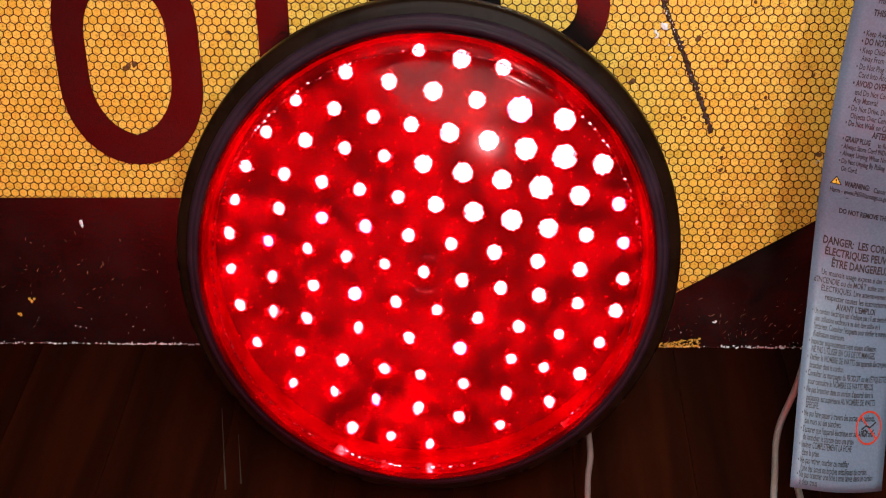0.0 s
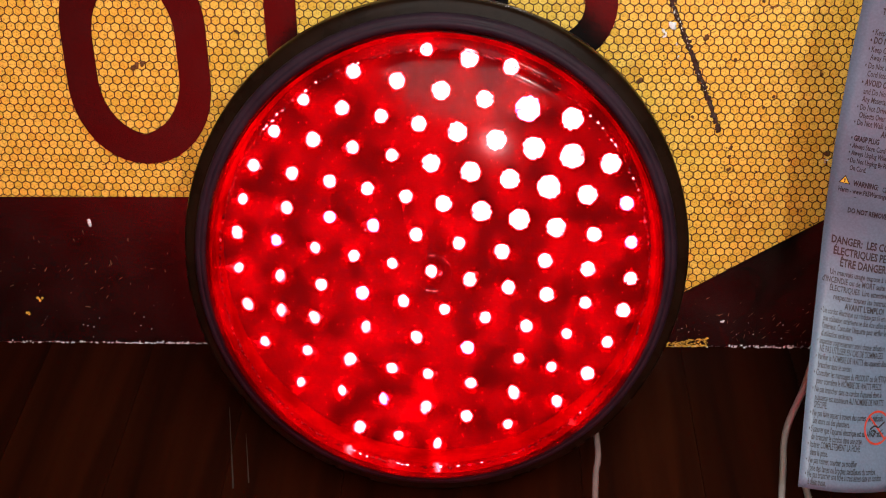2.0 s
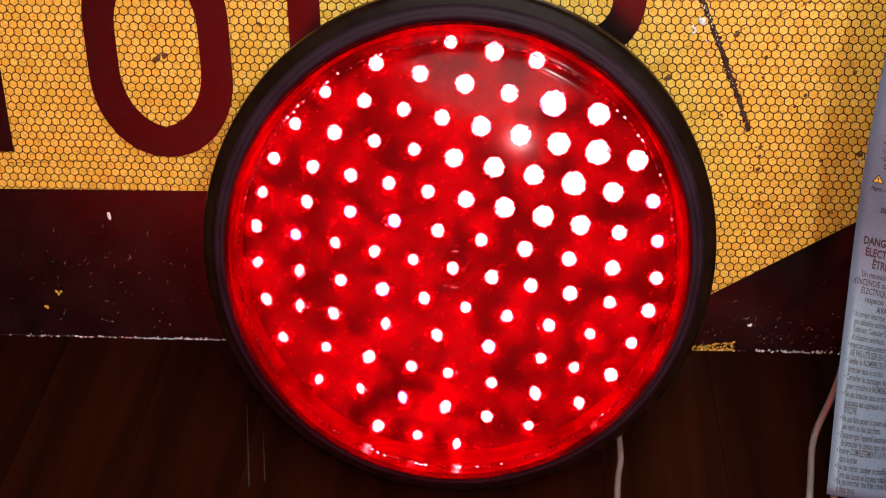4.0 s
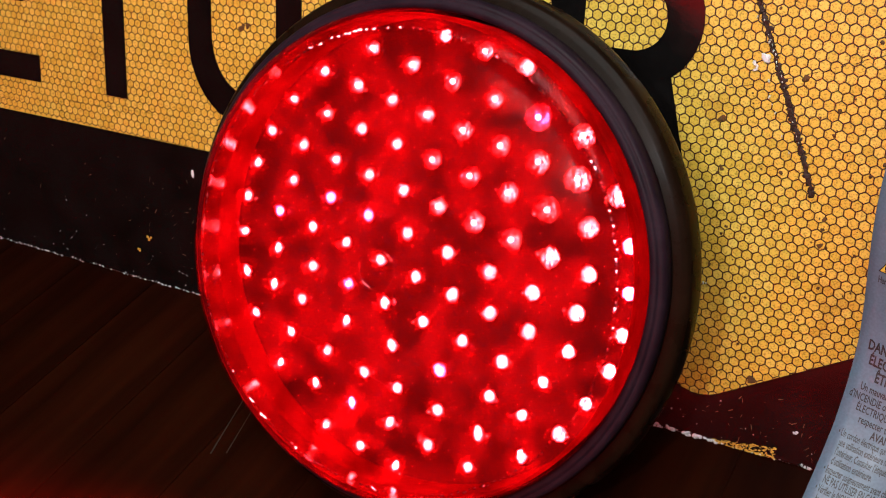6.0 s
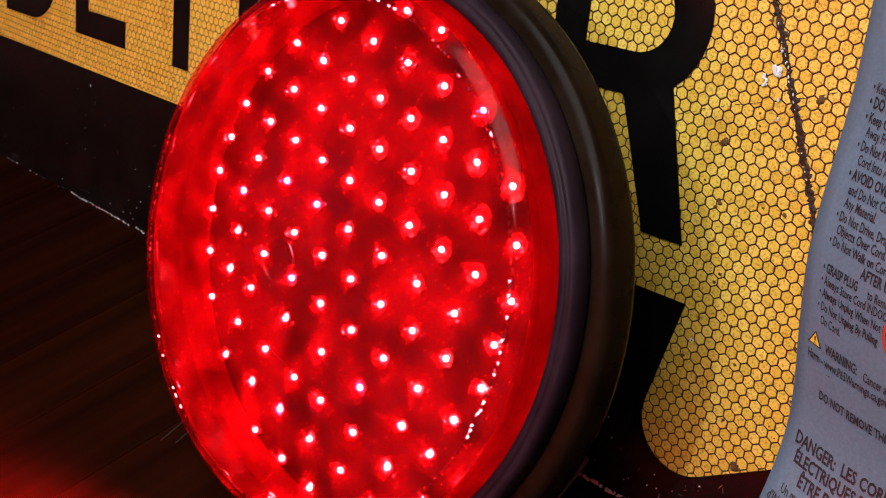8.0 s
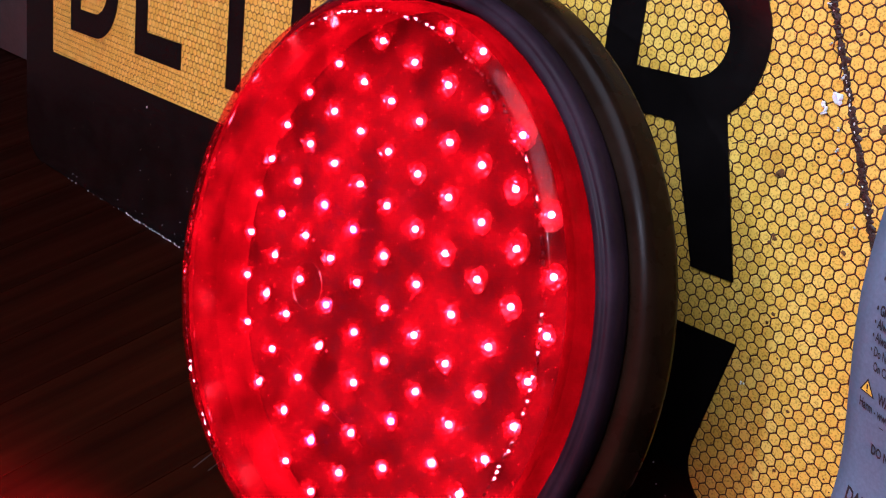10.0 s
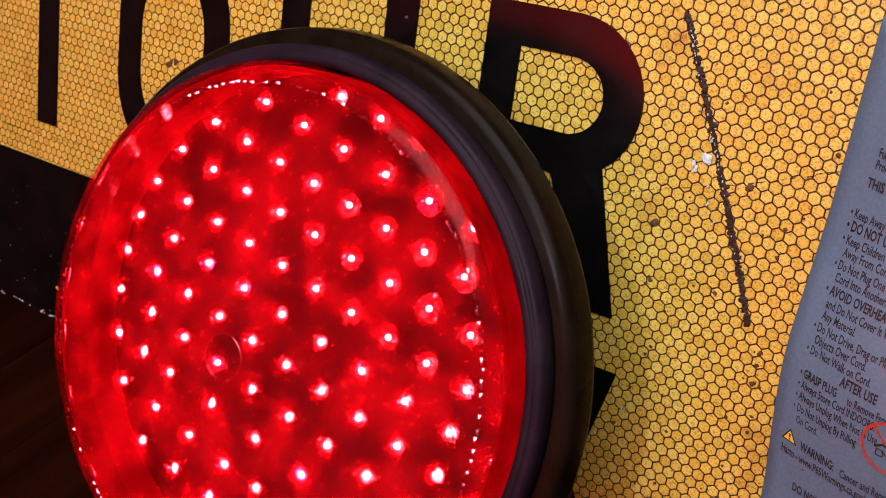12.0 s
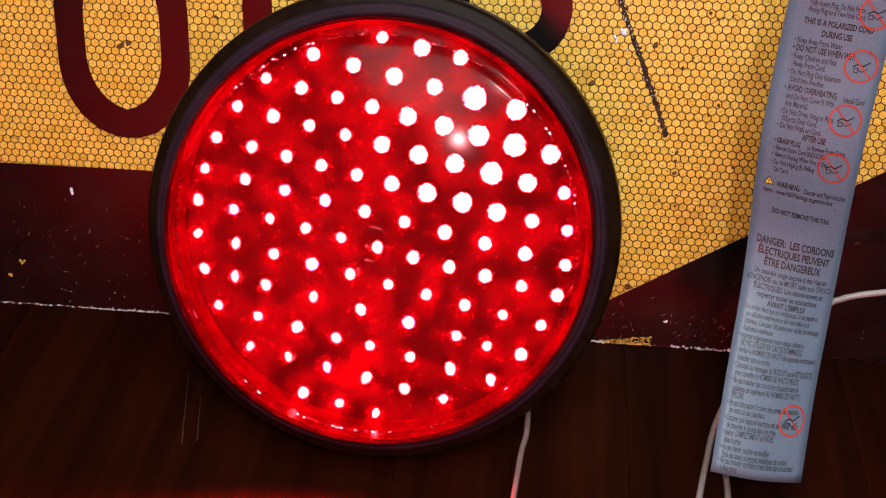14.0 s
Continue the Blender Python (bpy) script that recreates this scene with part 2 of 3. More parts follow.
def boxed(lo, hi, soft=0.0):
    bm = bmesh.new()
    box(bm, lo, hi)
    if soft:
        bmesh.ops.bevel(bm, geom=bm.edges[:], offset=soft, segments=2, affect="EDGES")
    return bm


def lathe(profile, segments=96, closed=False):
    """Turns (radius, height) points about z."""
    bm = bmesh.new()
    rings = []
    for r, z in profile:
        if r < 1e-6:
            rings.append([bm.verts.new((0, 0, z))])
        else:
            rings.append([bm.verts.new((r * math.cos(a), r * math.sin(a), z)) for a in (2 * math.pi * i / segments for i in range(segments))])
    pairs = list(zip(rings, rings[1:])) + ([(rings[-1], rings[0])] if closed else [])
    for a, b in pairs:
        for i in range(segments):
            j = (i + 1) % segments
            q = [a[i % len(a)], a[j % len(a)], b[j % len(b)], b[i % len(b)]]
            u = list(dict.fromkeys(q))
            if len(u) > 2:
                bm.faces.new(u)
    bmesh.ops.recalc_face_normals(bm, faces=bm.faces[:])
    return bm


def outline_fill(loops, y0, y1):
    """A flat sheet in x, z with holes, from y0 (front) to y1 (back)."""
    bm = bmesh.new()
    edges = []
    for loop in loops:
        vs = [bm.verts.new((x, y0, z)) for x, z in loop]
        edges += [bm.edges.new((vs[i], vs[(i + 1) % len(vs)])) for i in range(len(vs))]
    bmesh.ops.triangle_fill(bm, use_beauty=True, edges=edges, normal=(0, -1, 0))
    front = bm.faces[:]
    r = bmesh.ops.extrude_face_region(bm, geom=front)
    for v in r["geom"]:
        if isinstance(v, bmesh.types.BMVert):
            v.co.y = y1
    bmesh.ops.recalc_face_normals(bm, faces=bm.faces[:])
    return bm


def arc(cx, cz, rx, rz, a0, a1, n):
    return [(cx + rx * math.cos(radians(a0 + (a1 - a0) * i / n)), cz + rz * math.sin(radians(a0 + (a1 - a0) * i / n))) for i in range(n + 1)]


def blob(bm, x, z, r, y0, height, rng, squash=1.0, turn=0.0):
    """A small irregular raised fleck on the sign's face."""
    n = rng.randint(6, 9)
    ca, sa = math.cos(turn), math.sin(turn)
    rim, top = [], []
    for i in range(n):
        a = 2 * math.pi * i / n
        k = r * rng.uniform(0.65, 1.25)
        u, v = k * math.cos(a), k * math.sin(a) * squash
        px, pz = u * ca - v * sa, u * sa + v * ca
        rim.append(bm.verts.new((x + px, y0, z + pz)))
        top.append(bm.verts.new((x + px * 0.6, y0 - height * rng.uniform(0.6, 1.2), z + pz * 0.6)))
    for i in range(n):
        j = (i + 1) % n
        bm.faces.new((rim[i], rim[j], top[j], top[i]))
    bm.faces.new(top)


def sweep(points, radius, sides=10, steps=8):
    """A round cord through points."""
    P = [Vector(p) for p in points]
    P = [P[0] * 2 - P[1]] + P + [P[-1] * 2 - P[-2]]
    line = []
    for i in range(1, len(P) - 2):
        for k in range(steps):
            t = k / steps
            a, b, c, d = P[i - 1:i + 3]
            line.append(0.5 * ((2 * b) + (c - a) * t + (2 * a - 5 * b + 4 * c - d) * t * t + (3 * b - a - 3 * c + d) * t ** 3))
    line.append(P[-2])
    bm = bmesh.new()
    rings = []
    for i, p in enumerate(line):
        d = (line[min(i + 1, len(line) - 1)] - line[max(i - 1, 0)]).normalized()
        side = d.cross(Vector((0, 0, 1)))
        side = side.normalized() if side.length > 1e-3 else Vector((1, 0, 0))
        up = side.cross(d)
        rings.append([bm.verts.new(p + radius * (math.cos(a) * side + math.sin(a) * up)) for a in (2 * math.pi * k / sides for k in range(sides))])
    for a, b in zip(rings, rings[1:]):
        for k in range(sides):
            bm.faces.new((a[k], a[(k + 1) % sides], b[(k + 1) % sides], b[k]))
    bm.faces.new(rings[0][::-1])
    bm.faces.new(rings[-1])
    bmesh.ops.recalc_face_normals(bm, faces=bm.faces[:])
    return bm


# ---- the room ----
WALL_Y = 0.080
LEFT, RIGHT, BACK, HIGH = -1.9, 1.7, -1.7, 2.4


def setting(name, lo, hi, mat, label, category, soft=0.0):
    ob = obj(name, boxed(lo, hi, soft), mat)
    return tagged(ob, label, category, kind="structure")


setting("wall_north", (LEFT - 0.1, WALL_Y, 0), (RIGHT + 0.1, WALL_Y + 0.1, HIGH), DIM_WALL, "brown painted wall behind the leaning sign, its dimness put into the colour", "wall")
# unseen walls and ceiling, added to shut out the world and bounce light
setting("wall_south", (LEFT - 0.1, BACK - 0.1, 0), (RIGHT + 0.1, BACK, HIGH), WALL, "unseen tan wall added to close the room and bounce light", "wall")
setting("wall_west", (LEFT - 0.1, BACK, 0), (LEFT, WALL_Y, HIGH), WALL, "unseen tan wall added to close the room and bounce light", "wall")
setting("wall_east", (RIGHT, BACK, 0), (RIGHT + 0.1, WALL_Y, HIGH), WALL, "unseen tan wall added to close the room and bounce light", "wall")
setting("ceiling", (LEFT - 0.1, BACK - 0.1, HIGH), (RIGHT + 0.1, WALL_Y + 0.1, HIGH + 0.1), WALL, "unseen painted ceiling added to close the room", "ceiling")
setting("baseboard", (LEFT, WALL_Y - 0.014, 0), (RIGHT, WALL_Y - 0.001, 0.10), WHITE_TRIM, "greyish white painted baseboard along the wall, darkened in its colour", "baseboard", 0.003)

floor = tagged(obj("floor", boxed((LEFT - 0.1, BACK - 0.1, -0.06), (RIGHT + 0.1, WALL_Y + 0.1, -0.012)), WOOD), "dark brown varnished wooden floor of narrow boards", "floor", kind="structure")

# ---- the sign ----
X0, X1, Z0, Z1 = -0.878, 0.440, -0.2275, 0.2335
MID = 0.003
sign = thing("detour_sign", SET, "weathered amber reflective detour sign with black border, leaning on wall", "road sign")


def rounded(x0, x1, z0, z1, r):
    return arc(x1 - r, z1 - r, r, r, 0, 90, 8) + arc(x0 + r, z1 - r, r, r, 90, 180, 8) + arc(x0 + r, z0 + r, r, r, 180, 270, 8) + arc(x1 - r, z0 + r, r, r, 270, 360, 8)


def half_arrow():
    """Lower outline of the arrow, from the tail's middle to the tip."""
    pts = [(-0.807, MID), (-0.807, -0.1035), (0.0355, -0.1035), (0.0215, -0.164)]
    # rounded barb between the rear and the front edge
    pts += arc(0.0475, -0.1695, 0.0265, 0.0268, 186, 300, 9)
    pts += [(0.372, -0.006)]
    return pts


lower = half_arrow()
upper = [(x, 2 * MID - z) for x, z in lower[1:]][::-1]
ARROW = lower + [(0.378, MID)] + upper
OUTER = rounded(X0, X1, Z0, Z1, 0.042)
part("panel", outline_fill([OUTER], 0.0010, 0.0062), ALUMINIUM, sign, "aluminium panel with bare edges")
inner = rounded(X0 + 0.001, X1 - 0.001, Z0 + 0.001, Z1 - 0.001, 0.041)
part("sheeting_base", outline_fill([inner], 0.0008, 0.00098), SEAM, sign, "dark seams of the reflective sheeting")
part("black_surround", outline_fill([inner, ARROW], -0.0002, 0.0004), INK, sign, "glossy scuffed black ink round the arrow")

# letters: stroke width and cap height
ST, BASE, CAP = 0.0225, -0.0740, 0.0800


def bar(x0, x1, z0, z1):
    return [[(x0, z0), (x1, z0), (x1, z1), (x0, z1)]]


def ring_loops(x0, x1, z0, z1, st, rx, rz):
    def rr(a, b, c, d, p, q):
        return arc(b - p, d - q, p, q, 0, 90, 10) + arc(a + p, d - q, p, q, 90, 180, 10) + arc(a + p, c + q, p, q, 180, 270, 10) + arc(b - p, c + q, p, q, 270, 360, 10)
    return [rr(x0, x1, z0, z1, rx, rz), rr(x0 + st, x1 - st, z0 + st, z1 - st, rx - st * 0.75, rz - st * 0.75)]


def letter_d(x0, x1):
    s, r = ST, 0.05
    out = [(x0, BASE), (x0, CAP)] + arc(x1 - r, CAP - r, r, r, 90, 0, 10) + arc(x1 - r, BASE + r, r, r, 0, -90, 10)
    q = r - s
    hole = [(x0 + s, BASE + s), (x0 + s, CAP - s)] + arc(x1 - r, CAP - r, q, q, 90, 0, 10) + arc(x1 - r, BASE + r, q, q, 0, -90, 10)
    return [out, hole]


def letter_e(x0, x1):
    s, m = ST, 0.5 * (BASE + CAP)
    return [[(x0, BASE), (x1, BASE), (x1, BASE + s), (x0 + s, BASE + s), (x0 + s, m - s / 2), (x1 - 0.014, m - s / 2), (x1 - 0.014, m + s / 2), (x0 + s, m + s / 2), (x0 + s, CAP - s), (x1, CAP - s), (x1, CAP), (x0, CAP)]]


def letter_t(x0, x1):
    c, s = 0.5 * (x0 + x1), ST
    return [[(c - s / 2, BASE), (c + s / 2, BASE), (c + s / 2, CAP - s), (x1, CAP - s), (x1, CAP), (x0, CAP), (x0, CAP - s), (c - s / 2, CAP - s)]]


def letter_o(x0, x1):
    return ring_loops(x0, x1, BASE - 0.003, CAP + 0.003, ST, 0.0515, 0.0600)


def letter_u(x0, x1):
    r, s = 0.5 * (x1 - x0), ST
    c = 0.5 * (x0 + x1)
    z = BASE + r
    return [[(x0, CAP)] + arc(c, z, r, r, 180, 360, 18) + [(x1, CAP), (x1 - s, CAP)] + arc(c, z, r - s, r - s, 360, 180, 18) + [(x0 + s, CAP)]]


def letter_r(x0, x1):
    s = ST
    top, low = CAP, -0.0055
    r = 0.5 * (top - low)
    c = x1 - 0.003 - r
    mid = 0.5 * (top + low)
    out = [(x0, BASE), (x0, top), (c, top)] + arc(c, mid, r, r, 90, -52, 14) + [(x1 + 0.0015, BASE), (x1 - 0.0240, BASE), (x1 - 0.0490, low), (x0 + s, low), (x0 + s, BASE)]
    q = r - s
    hole = [(x0 + s, low + s), (x0 + s, top - s), (c, top - s)] + arc(c, mid, q, q, 80, -80, 12) + [(c, low + s)]
    return [out, hole]


for make, x0, x1 in ((letter_d, -0.762, -0.657), (letter_e, -0.621, -0.535), (letter_t, -0.494, -0.404), (letter_o, -0.372, -0.267), (letter_u, -0.224, -0.122), (letter_r, -0.0755, 0.0255)):
    part("letter", outline_fill(make(x0, x1), -0.0002, 0.0004), INK, sign)

# honeycomb cells of the sheeting, inside the arrow
PITCH = 0.0063
HEX_R = (PITCH - 0.00105) / math.sqrt(3)


def inside_arrow(x, z):
    hit = False
    for i in range(len(ARROW)):
        (ax, az), (bx, bz) = ARROW[i], ARROW[i - 1]
        if (az > z) != (bz > z) and x < ax + (z - az) / (bz - az) * (bx - ax):
            hit = not hit
    return hit


HEX = [(HEX_R * math.sin(radians(60 * k)), HEX_R * math.cos(radians(60 * k))) for k in range(6)]
hex_bm = bmesh.new()
hv = [hex_bm.verts.new((a, 0, b)) for a, b in HEX]
hb = [hex_bm.verts.new((a * 1.06, 0.00025, b * 1.06)) for a, b in HEX]
hex_bm.faces.new(hv[::-1])
for k in range(6):
    hex_bm.faces.new((hv[k], hv[(k + 1) % 6], hb[(k + 1) % 6], hb[k]))
bmesh.ops.recalc_face_normals(hex_bm, faces=hex_bm.faces[:])
hex_mesh = bpy.data.meshes.new("reflective_cell")
hex_bm.to_mesh(hex_mesh)
hex_bm.free()
hex_mesh.materials.append(AMBER_ONE)
verts, faces, singles = [], [], []
TURN = radians(-1.0)
for j in range(-90, 91):
    for i in range(-150, 151):
        u, v = (i + 0.5 * (j % 2)) * PITCH, j * PITCH * math.sqrt(3) / 2
        x, z = -0.2 + u * math.cos(TURN) - v * math.sin(TURN), u * math.sin(TURN) + v * math.cos(TURN)
        if not (inside_arrow(x - 0.004, z) or inside_arrow(x + 0.004, z) or inside_arrow(x, z + 0.004) or inside_arrow(x, z - 0.004)):
            continue
        if 0.045 < x < 0.135 and -0.13 < z < -0.02 and len(singles) < 300:
            singles.append((x, z))
            continue
        b = len(verts)
        verts += [(x + a, 0.00055, z + c) for a, c in HEX]
        verts += [(x + a * 1.06, 0.0008, z + c * 1.06) for a, c in HEX]
        faces.append(tuple(range(b + 5, b - 1, -1)))
        faces += [(b + k, b + (k + 1) % 6, b + 6 + (k + 1) % 6, b + 6 + k) for k in range(6)]
mesh = bpy.data.meshes.new("honeycomb_sheeting")
mesh.from_pydata(verts, [], faces)
mesh.materials.append(AMBER)
comb = new("honeycomb_sheeting", mesh)
comb.parent = sign
tagged(comb, "amber honeycomb reflective sheeting", kind="stuff")

for x, z in singles:
    ob = new("reflective_cell", hex_mesh)
    ob.parent = sign
    ob.location = (x, 0.00055, z)

# wear: rust dots, a long gouge, bare flecks, chipped lower edge
rng = random.Random(7)
for x, z, r in ((0.084, 0.014, 0.0026), (0.080, -0.178, 0.0036), (0.107, -0.066, 0.0018), (0.107, -0.073, 0.0015), (0.107, -0.083, 0.0017), (-0.321, -0.005, 0.0038), (-0.315, -0.002, 0.0022), (0.176, -0.070, 0.0026), (0.040, -0.017, 0.0028), (0.043, -0.046, 0.0021), (-0.245, 0.020, 0.0020)):
    bm = bmesh.new()
    for _ in range(3):
        blob(bm, x + rng.uniform(-1, 1) * r * 0.5, z + rng.uniform(-1, 1) * r * 0.5, r * rng.uniform(0.5, 0.8), 0.0005, 0.0006, rng)
    part("rust_spot", bm, RUST, sign)
bm = bmesh.new()
for _ in range(170):
    x = rng.choice((rng.uniform(0.03, 0.24), rng.uniform(0.03, 0.24), rng.uniform(-0.8, 0.2)))
    z = rng.uniform(-0.19, 0.11)
    if inside_arrow(x, z):
        blob(bm, x, z, rng.uniform(0.0004, 0.0013), 0.0005, 0.0003, rng)
tagged(part("rust_specks", bm, RUST, sign, "scattered small rust specks"), kind="stuff")


def gouge_at(t):
    return 0.0355 + 0.0628 * t + 0.0012 * math.sin(math.pi * t), 0.090 - 0.143 * t


bm = bmesh.new()
for i in range(190):
    t = i / 189
    x, z = gouge_at(t)
    blob(bm, x + rng.uniform(-0.0008, 0.0008), z, rng.uniform(0.0008, 0.0019), 0.0005, rng.uniform(0.0003, 0.0007), rng, 1.4, rng.uniform(0, 3))
part("gouge", bm, GOUGE, sign, "long dark ragged scratch across the sheeting")
bm = bmesh.new()
for _ in range(34):
    x, z = gouge_at(rng.uniform(0.05, 0.8))
    blob(bm, x + rng.uniform(-0.0006, 0.0006), z, rng.uniform(0.0003, 0.0009), -0.0003, 0.0005, rng, 0.5, rng.uniform(1.6, 2.4))
tagged(part("gouge_glints", bm, CHIP, sign, "bright metal glints inside the scratch"), kind="stuff")
for x, z, r in ((0.0585, 0.0240, 0.0050), (0.0555, 0.0170, 0.0036), (0.0605, 0.031, 0.0018), (0.064, 0.010, 0.0013), (0.066, 0.001, 0.0014), (0.0475, 0.062, 0.0014), (0.076, -0.021, 0.0009), (0.0705, -0.008, 0.0010), (0.0815, -0.030, 0.0008), (0.0520, 0.045, 0.0011), (0.0425, 0.077, 0.0009), (0.0680, -0.003, 0.0008)):
    bm = bmesh.new()
    for _ in range(3):
        blob(bm, x + rng.uniform(-1, 1) * r * 0.5, z + rng.uniform(-1, 1) * r * 0.7, r * rng.uniform(0.35, 0.6), -0.0004, 0.0009, rng, 0.6, rng.uniform(0, 3))
    part("bare_metal_fleck", bm, CHIP, sign, "bright bare metal where the sheeting tore")
for x, z, r, mat in ((-0.371, -0.125, 0.0036, CHIP), (-0.593, -0.117, 0.0016, CHIP), (0.043, -0.121, 0.0016, CHIP), (-0.420, -0.189, 0.0030, FLAKE), (-0.432, -0.201, 0.0022, FLAKE), (0.112, -0.205, 0.0024, CHIP), (-0.13, 0.060, 0.0018, ALUMINIUM), (-0.455, 0.030, 0.0028, ALUMINIUM), (0.176, -0.076, 0.0016, CHIP)):
    bm = bmesh.new()
    for _ in range(4):
        blob(bm, x + rng.uniform(-1, 1) * r * 0.6, z + rng.uniform(-1, 1) * r * 0.6, r * rng.uniform(0.25, 0.5), -0.0003, 0.0006, rng)
    part("chip", bm, mat, sign)
bm = bmesh.new()
for _ in range(330):
    x = rng.choice((rng.uniform(-0.62, -0.28), rng.uniform(-0.78, 0.2), rng.gauss(0.03, 0.03), rng.uniform(0.12, 0.22)))
    if rng.random() < 0.75:
        z, r = Z0 + rng.uniform(0.0002, 0.0022), rng.uniform(0.0004, 0.0012)
    else:
        z, r = Z0 + abs(rng.gauss(0, 0.02)), rng.uniform(0.0002, 0.0005)
    blob(bm, x, z, r, -0.0003, 0.0005, rng, rng.uniform(0.4, 1), rng.uniform(0, 3))
for _ in range(150):
    # the bare edge is nearly unbroken beside the lamp
    blob(bm, -0.265 - abs(rng.gauss(0, 0.07)), Z0 + rng.uniform(0.0002, 0.0012), rng.uniform(0.0004, 0.0012), -0.0003, 0.0005, rng, 0.5, rng.gauss(0, 0.3))
for _ in range(34):
    blob(bm, rng.uniform(-0.02, 0.065), Z0 + rng.uniform(0.0006, 0.0024), rng.uniform(0.0010, 0.0019), -0.0003, 0.0010, rng)
tagged(part("chipped_edge", bm, CHIP, sign, "bright bare chips along the worn lower edge"), kind="stuff")
bm = bmesh.new()
for _ in range(260):
    x, z = rng.choice(((rng.gauss(-0.40, 0.05), rng.gauss(-0.165, 0.025)), (rng.gauss(0.12, 0.05), rng.gauss(-0.205, 0.012)), (rng.uniform(-0.8, 0.25), rng.uniform(-0.22, -0.11))))
    if not inside_arrow(x, z) and z > Z0 + 0.002:
        blob(bm, x, z, rng.uniform(0.0004, 0.0022), -0.0003, 0.00008, rng, rng.uniform(0.04, 0.14), rng.gauss(0.9, 0.6))
tagged(part("scuffs", bm, SCUFF, sign, "fine brownish scuffs in the black ink"), kind="stuff")
bm = bmesh.new()
for _ in range(230):
    # a wedge that is tallest near its far end, and a small one further along
    t = rng.random()
    x = 0.060 + 0.042 * t if rng.random() < 0.75 else 0.190 + 0.03 * t
    blob(bm, x, Z0 + 0.0008 + rng.random() ** 1.6 * (0.002 + 0.006 * t), rng.uniform(0.0005, 0.0013), -0.0003, 0.0003, rng, rng.uniform(0.25, 0.7), rng.gauss(0.2, 0.5))
tagged(part("peeled_edge", bm, FLAKE, sign, "amber sheeting showing where the ink peeled"), kind="stuff")


def hairline(x0, z0, x1, z1, n=40):
    """A fine broken crack in the sheeting."""
    bm = bmesh.new()
    for i in range(n):
        if rng.random() < 0.3:
            continue
        a, b = i / n, (i + rng.uniform(0.6, 1.1)) / n
        w = rng.uniform(0.00012, 0.00028)
        d = rng.uniform(-0.0005, 0.0005)
        pts = [(x0 + (x1 - x0) * t, z0 + (z1 - z0) * t + d + 0.0012 * math.sin(9 * t)) for t in (a, b)]
        bm.faces.new([bm.verts.new((x, 0.0003, z)) for x, z in ((pts[0][0], pts[0][1] - w), (pts[1][0], pts[1][1] - w), (pts[1][0], pts[1][1] + w), (pts[0][0], pts[0][1] + w))])
    part("hairline_crack", bm, GOUGE, sign)


hairline(0.004, -0.012, 0.155, 0.042)
hairline(-0.52, -0.088, -0.285, -0.074)

# ---- the signal lamp ----
SIDE = (Vector((1, 0, 0)) - AXIS * AXIS.x).normalized()
UP = AXIS.cross(SIDE)
frame_m = Matrix((SIDE, UP, AXIS)).transposed().to_4x4()
lamp = thing("signal_lamp", SET @ Matrix.Translation(LAMP_AT) @ frame_m, "lit red round traffic signal lamp with black rubber rim", "traffic light")
dome = [(0.1440, -0.004), (0.1446, 0.0095), (0.1438, 0.0140), (0.1408, 0.0178), (0.1365, 0.0196), (0.1352, 0.0206), (0.1335, 0.0198), (0.1250, 0.0219), (0.1000, 0.0276), (0.0700, 0.0326), (0.0350, 0.0355), (0.0, 0.0363)]
part("lens", lathe(dome + [(r * 0.984, z - 0.0022) for r, z in dome[::-1]], 128), LENS, lamp, "clear red plastic dome lens", True)
part("lens_mark", lathe([(0.01112, 0.0361), (0.0112, 0.03635), (0.01128, 0.0361)], 48), FACET, lamp, "fine moulded ring in the lens centre", True)
# the moulded rim of the lens is cut into many little facets
ridge = bmesh.new()
ridge_rng = random.Random(9)
for k in range(210):
    a = 2 * math.pi * (k + ridge_rng.uniform(-0.3, 0.3)) / 210
    rad, half_w, half_l = 0.1334 + ridge_rng.uniform(-0.0006, 0.0006), 0.0007, ridge_rng.uniform(0.0008, 0.0019)
    c, t_dir, r_dir = Vector((math.cos(a), math.sin(a), 0)), Vector((-math.sin(a), math.cos(a), 0)), Vector((math.cos(a), math.sin(a), -0.3))
    base = c * rad + Vector((0, 0, 0.0202))
    peak = ridge.verts.new(base + Vector((ridge_rng.uniform(-0.0005, 0.0005), ridge_rng.uniform(-0.0005, 0.0005), ridge_rng.uniform(0.0005, 0.0016))))
    rim = [ridge.verts.new(base + t_dir * i * half_l + r_dir * j * half_w) for i, j in ((-1, -1), (1, -1), (1, 1), (-1, 1))]
    for i in range(4):
        ridge.faces.new((rim[i], rim[(i + 1) % 4], peak))
part("lens_ridge", ridge, FACET, lamp, "ring of small sparkling moulded facets")
part("gasket", lathe([(0.1444, -0.006), (0.1447, 0.0012), (0.1458, 0.0030), (0.1478, 0.0036), (0.1494, 0.0031), (0.1501, 0.0020), (0.1506, 0.0022), (0.1521, 0.0018), (0.1534, 0.0008), (0.1542, -0.0014), (0.1545, -0.0070), (0.1535, -0.0100), (0.1480, -0.0110)], 128, True), RUBBER, lamp, "ridged black rubber rim", True)
part("housing", lathe([(0.1480, -0.0085), (0.1575, -0.0098), (0.1612, -0.0106), (0.1630, -0.0120), (0.1640, -0.0145), (0.1654, -0.0250), (0.1654, -0.0268), (0.1640, -0.0280), (0.1480, -0.0300), (0.1180, -0.0560), (0.0900, -0.0860), (0.0650, -0.1100), (0.0, -0.1120)], 128), BLACK_PLASTIC, lamp, "glossy black plastic back housing", True)
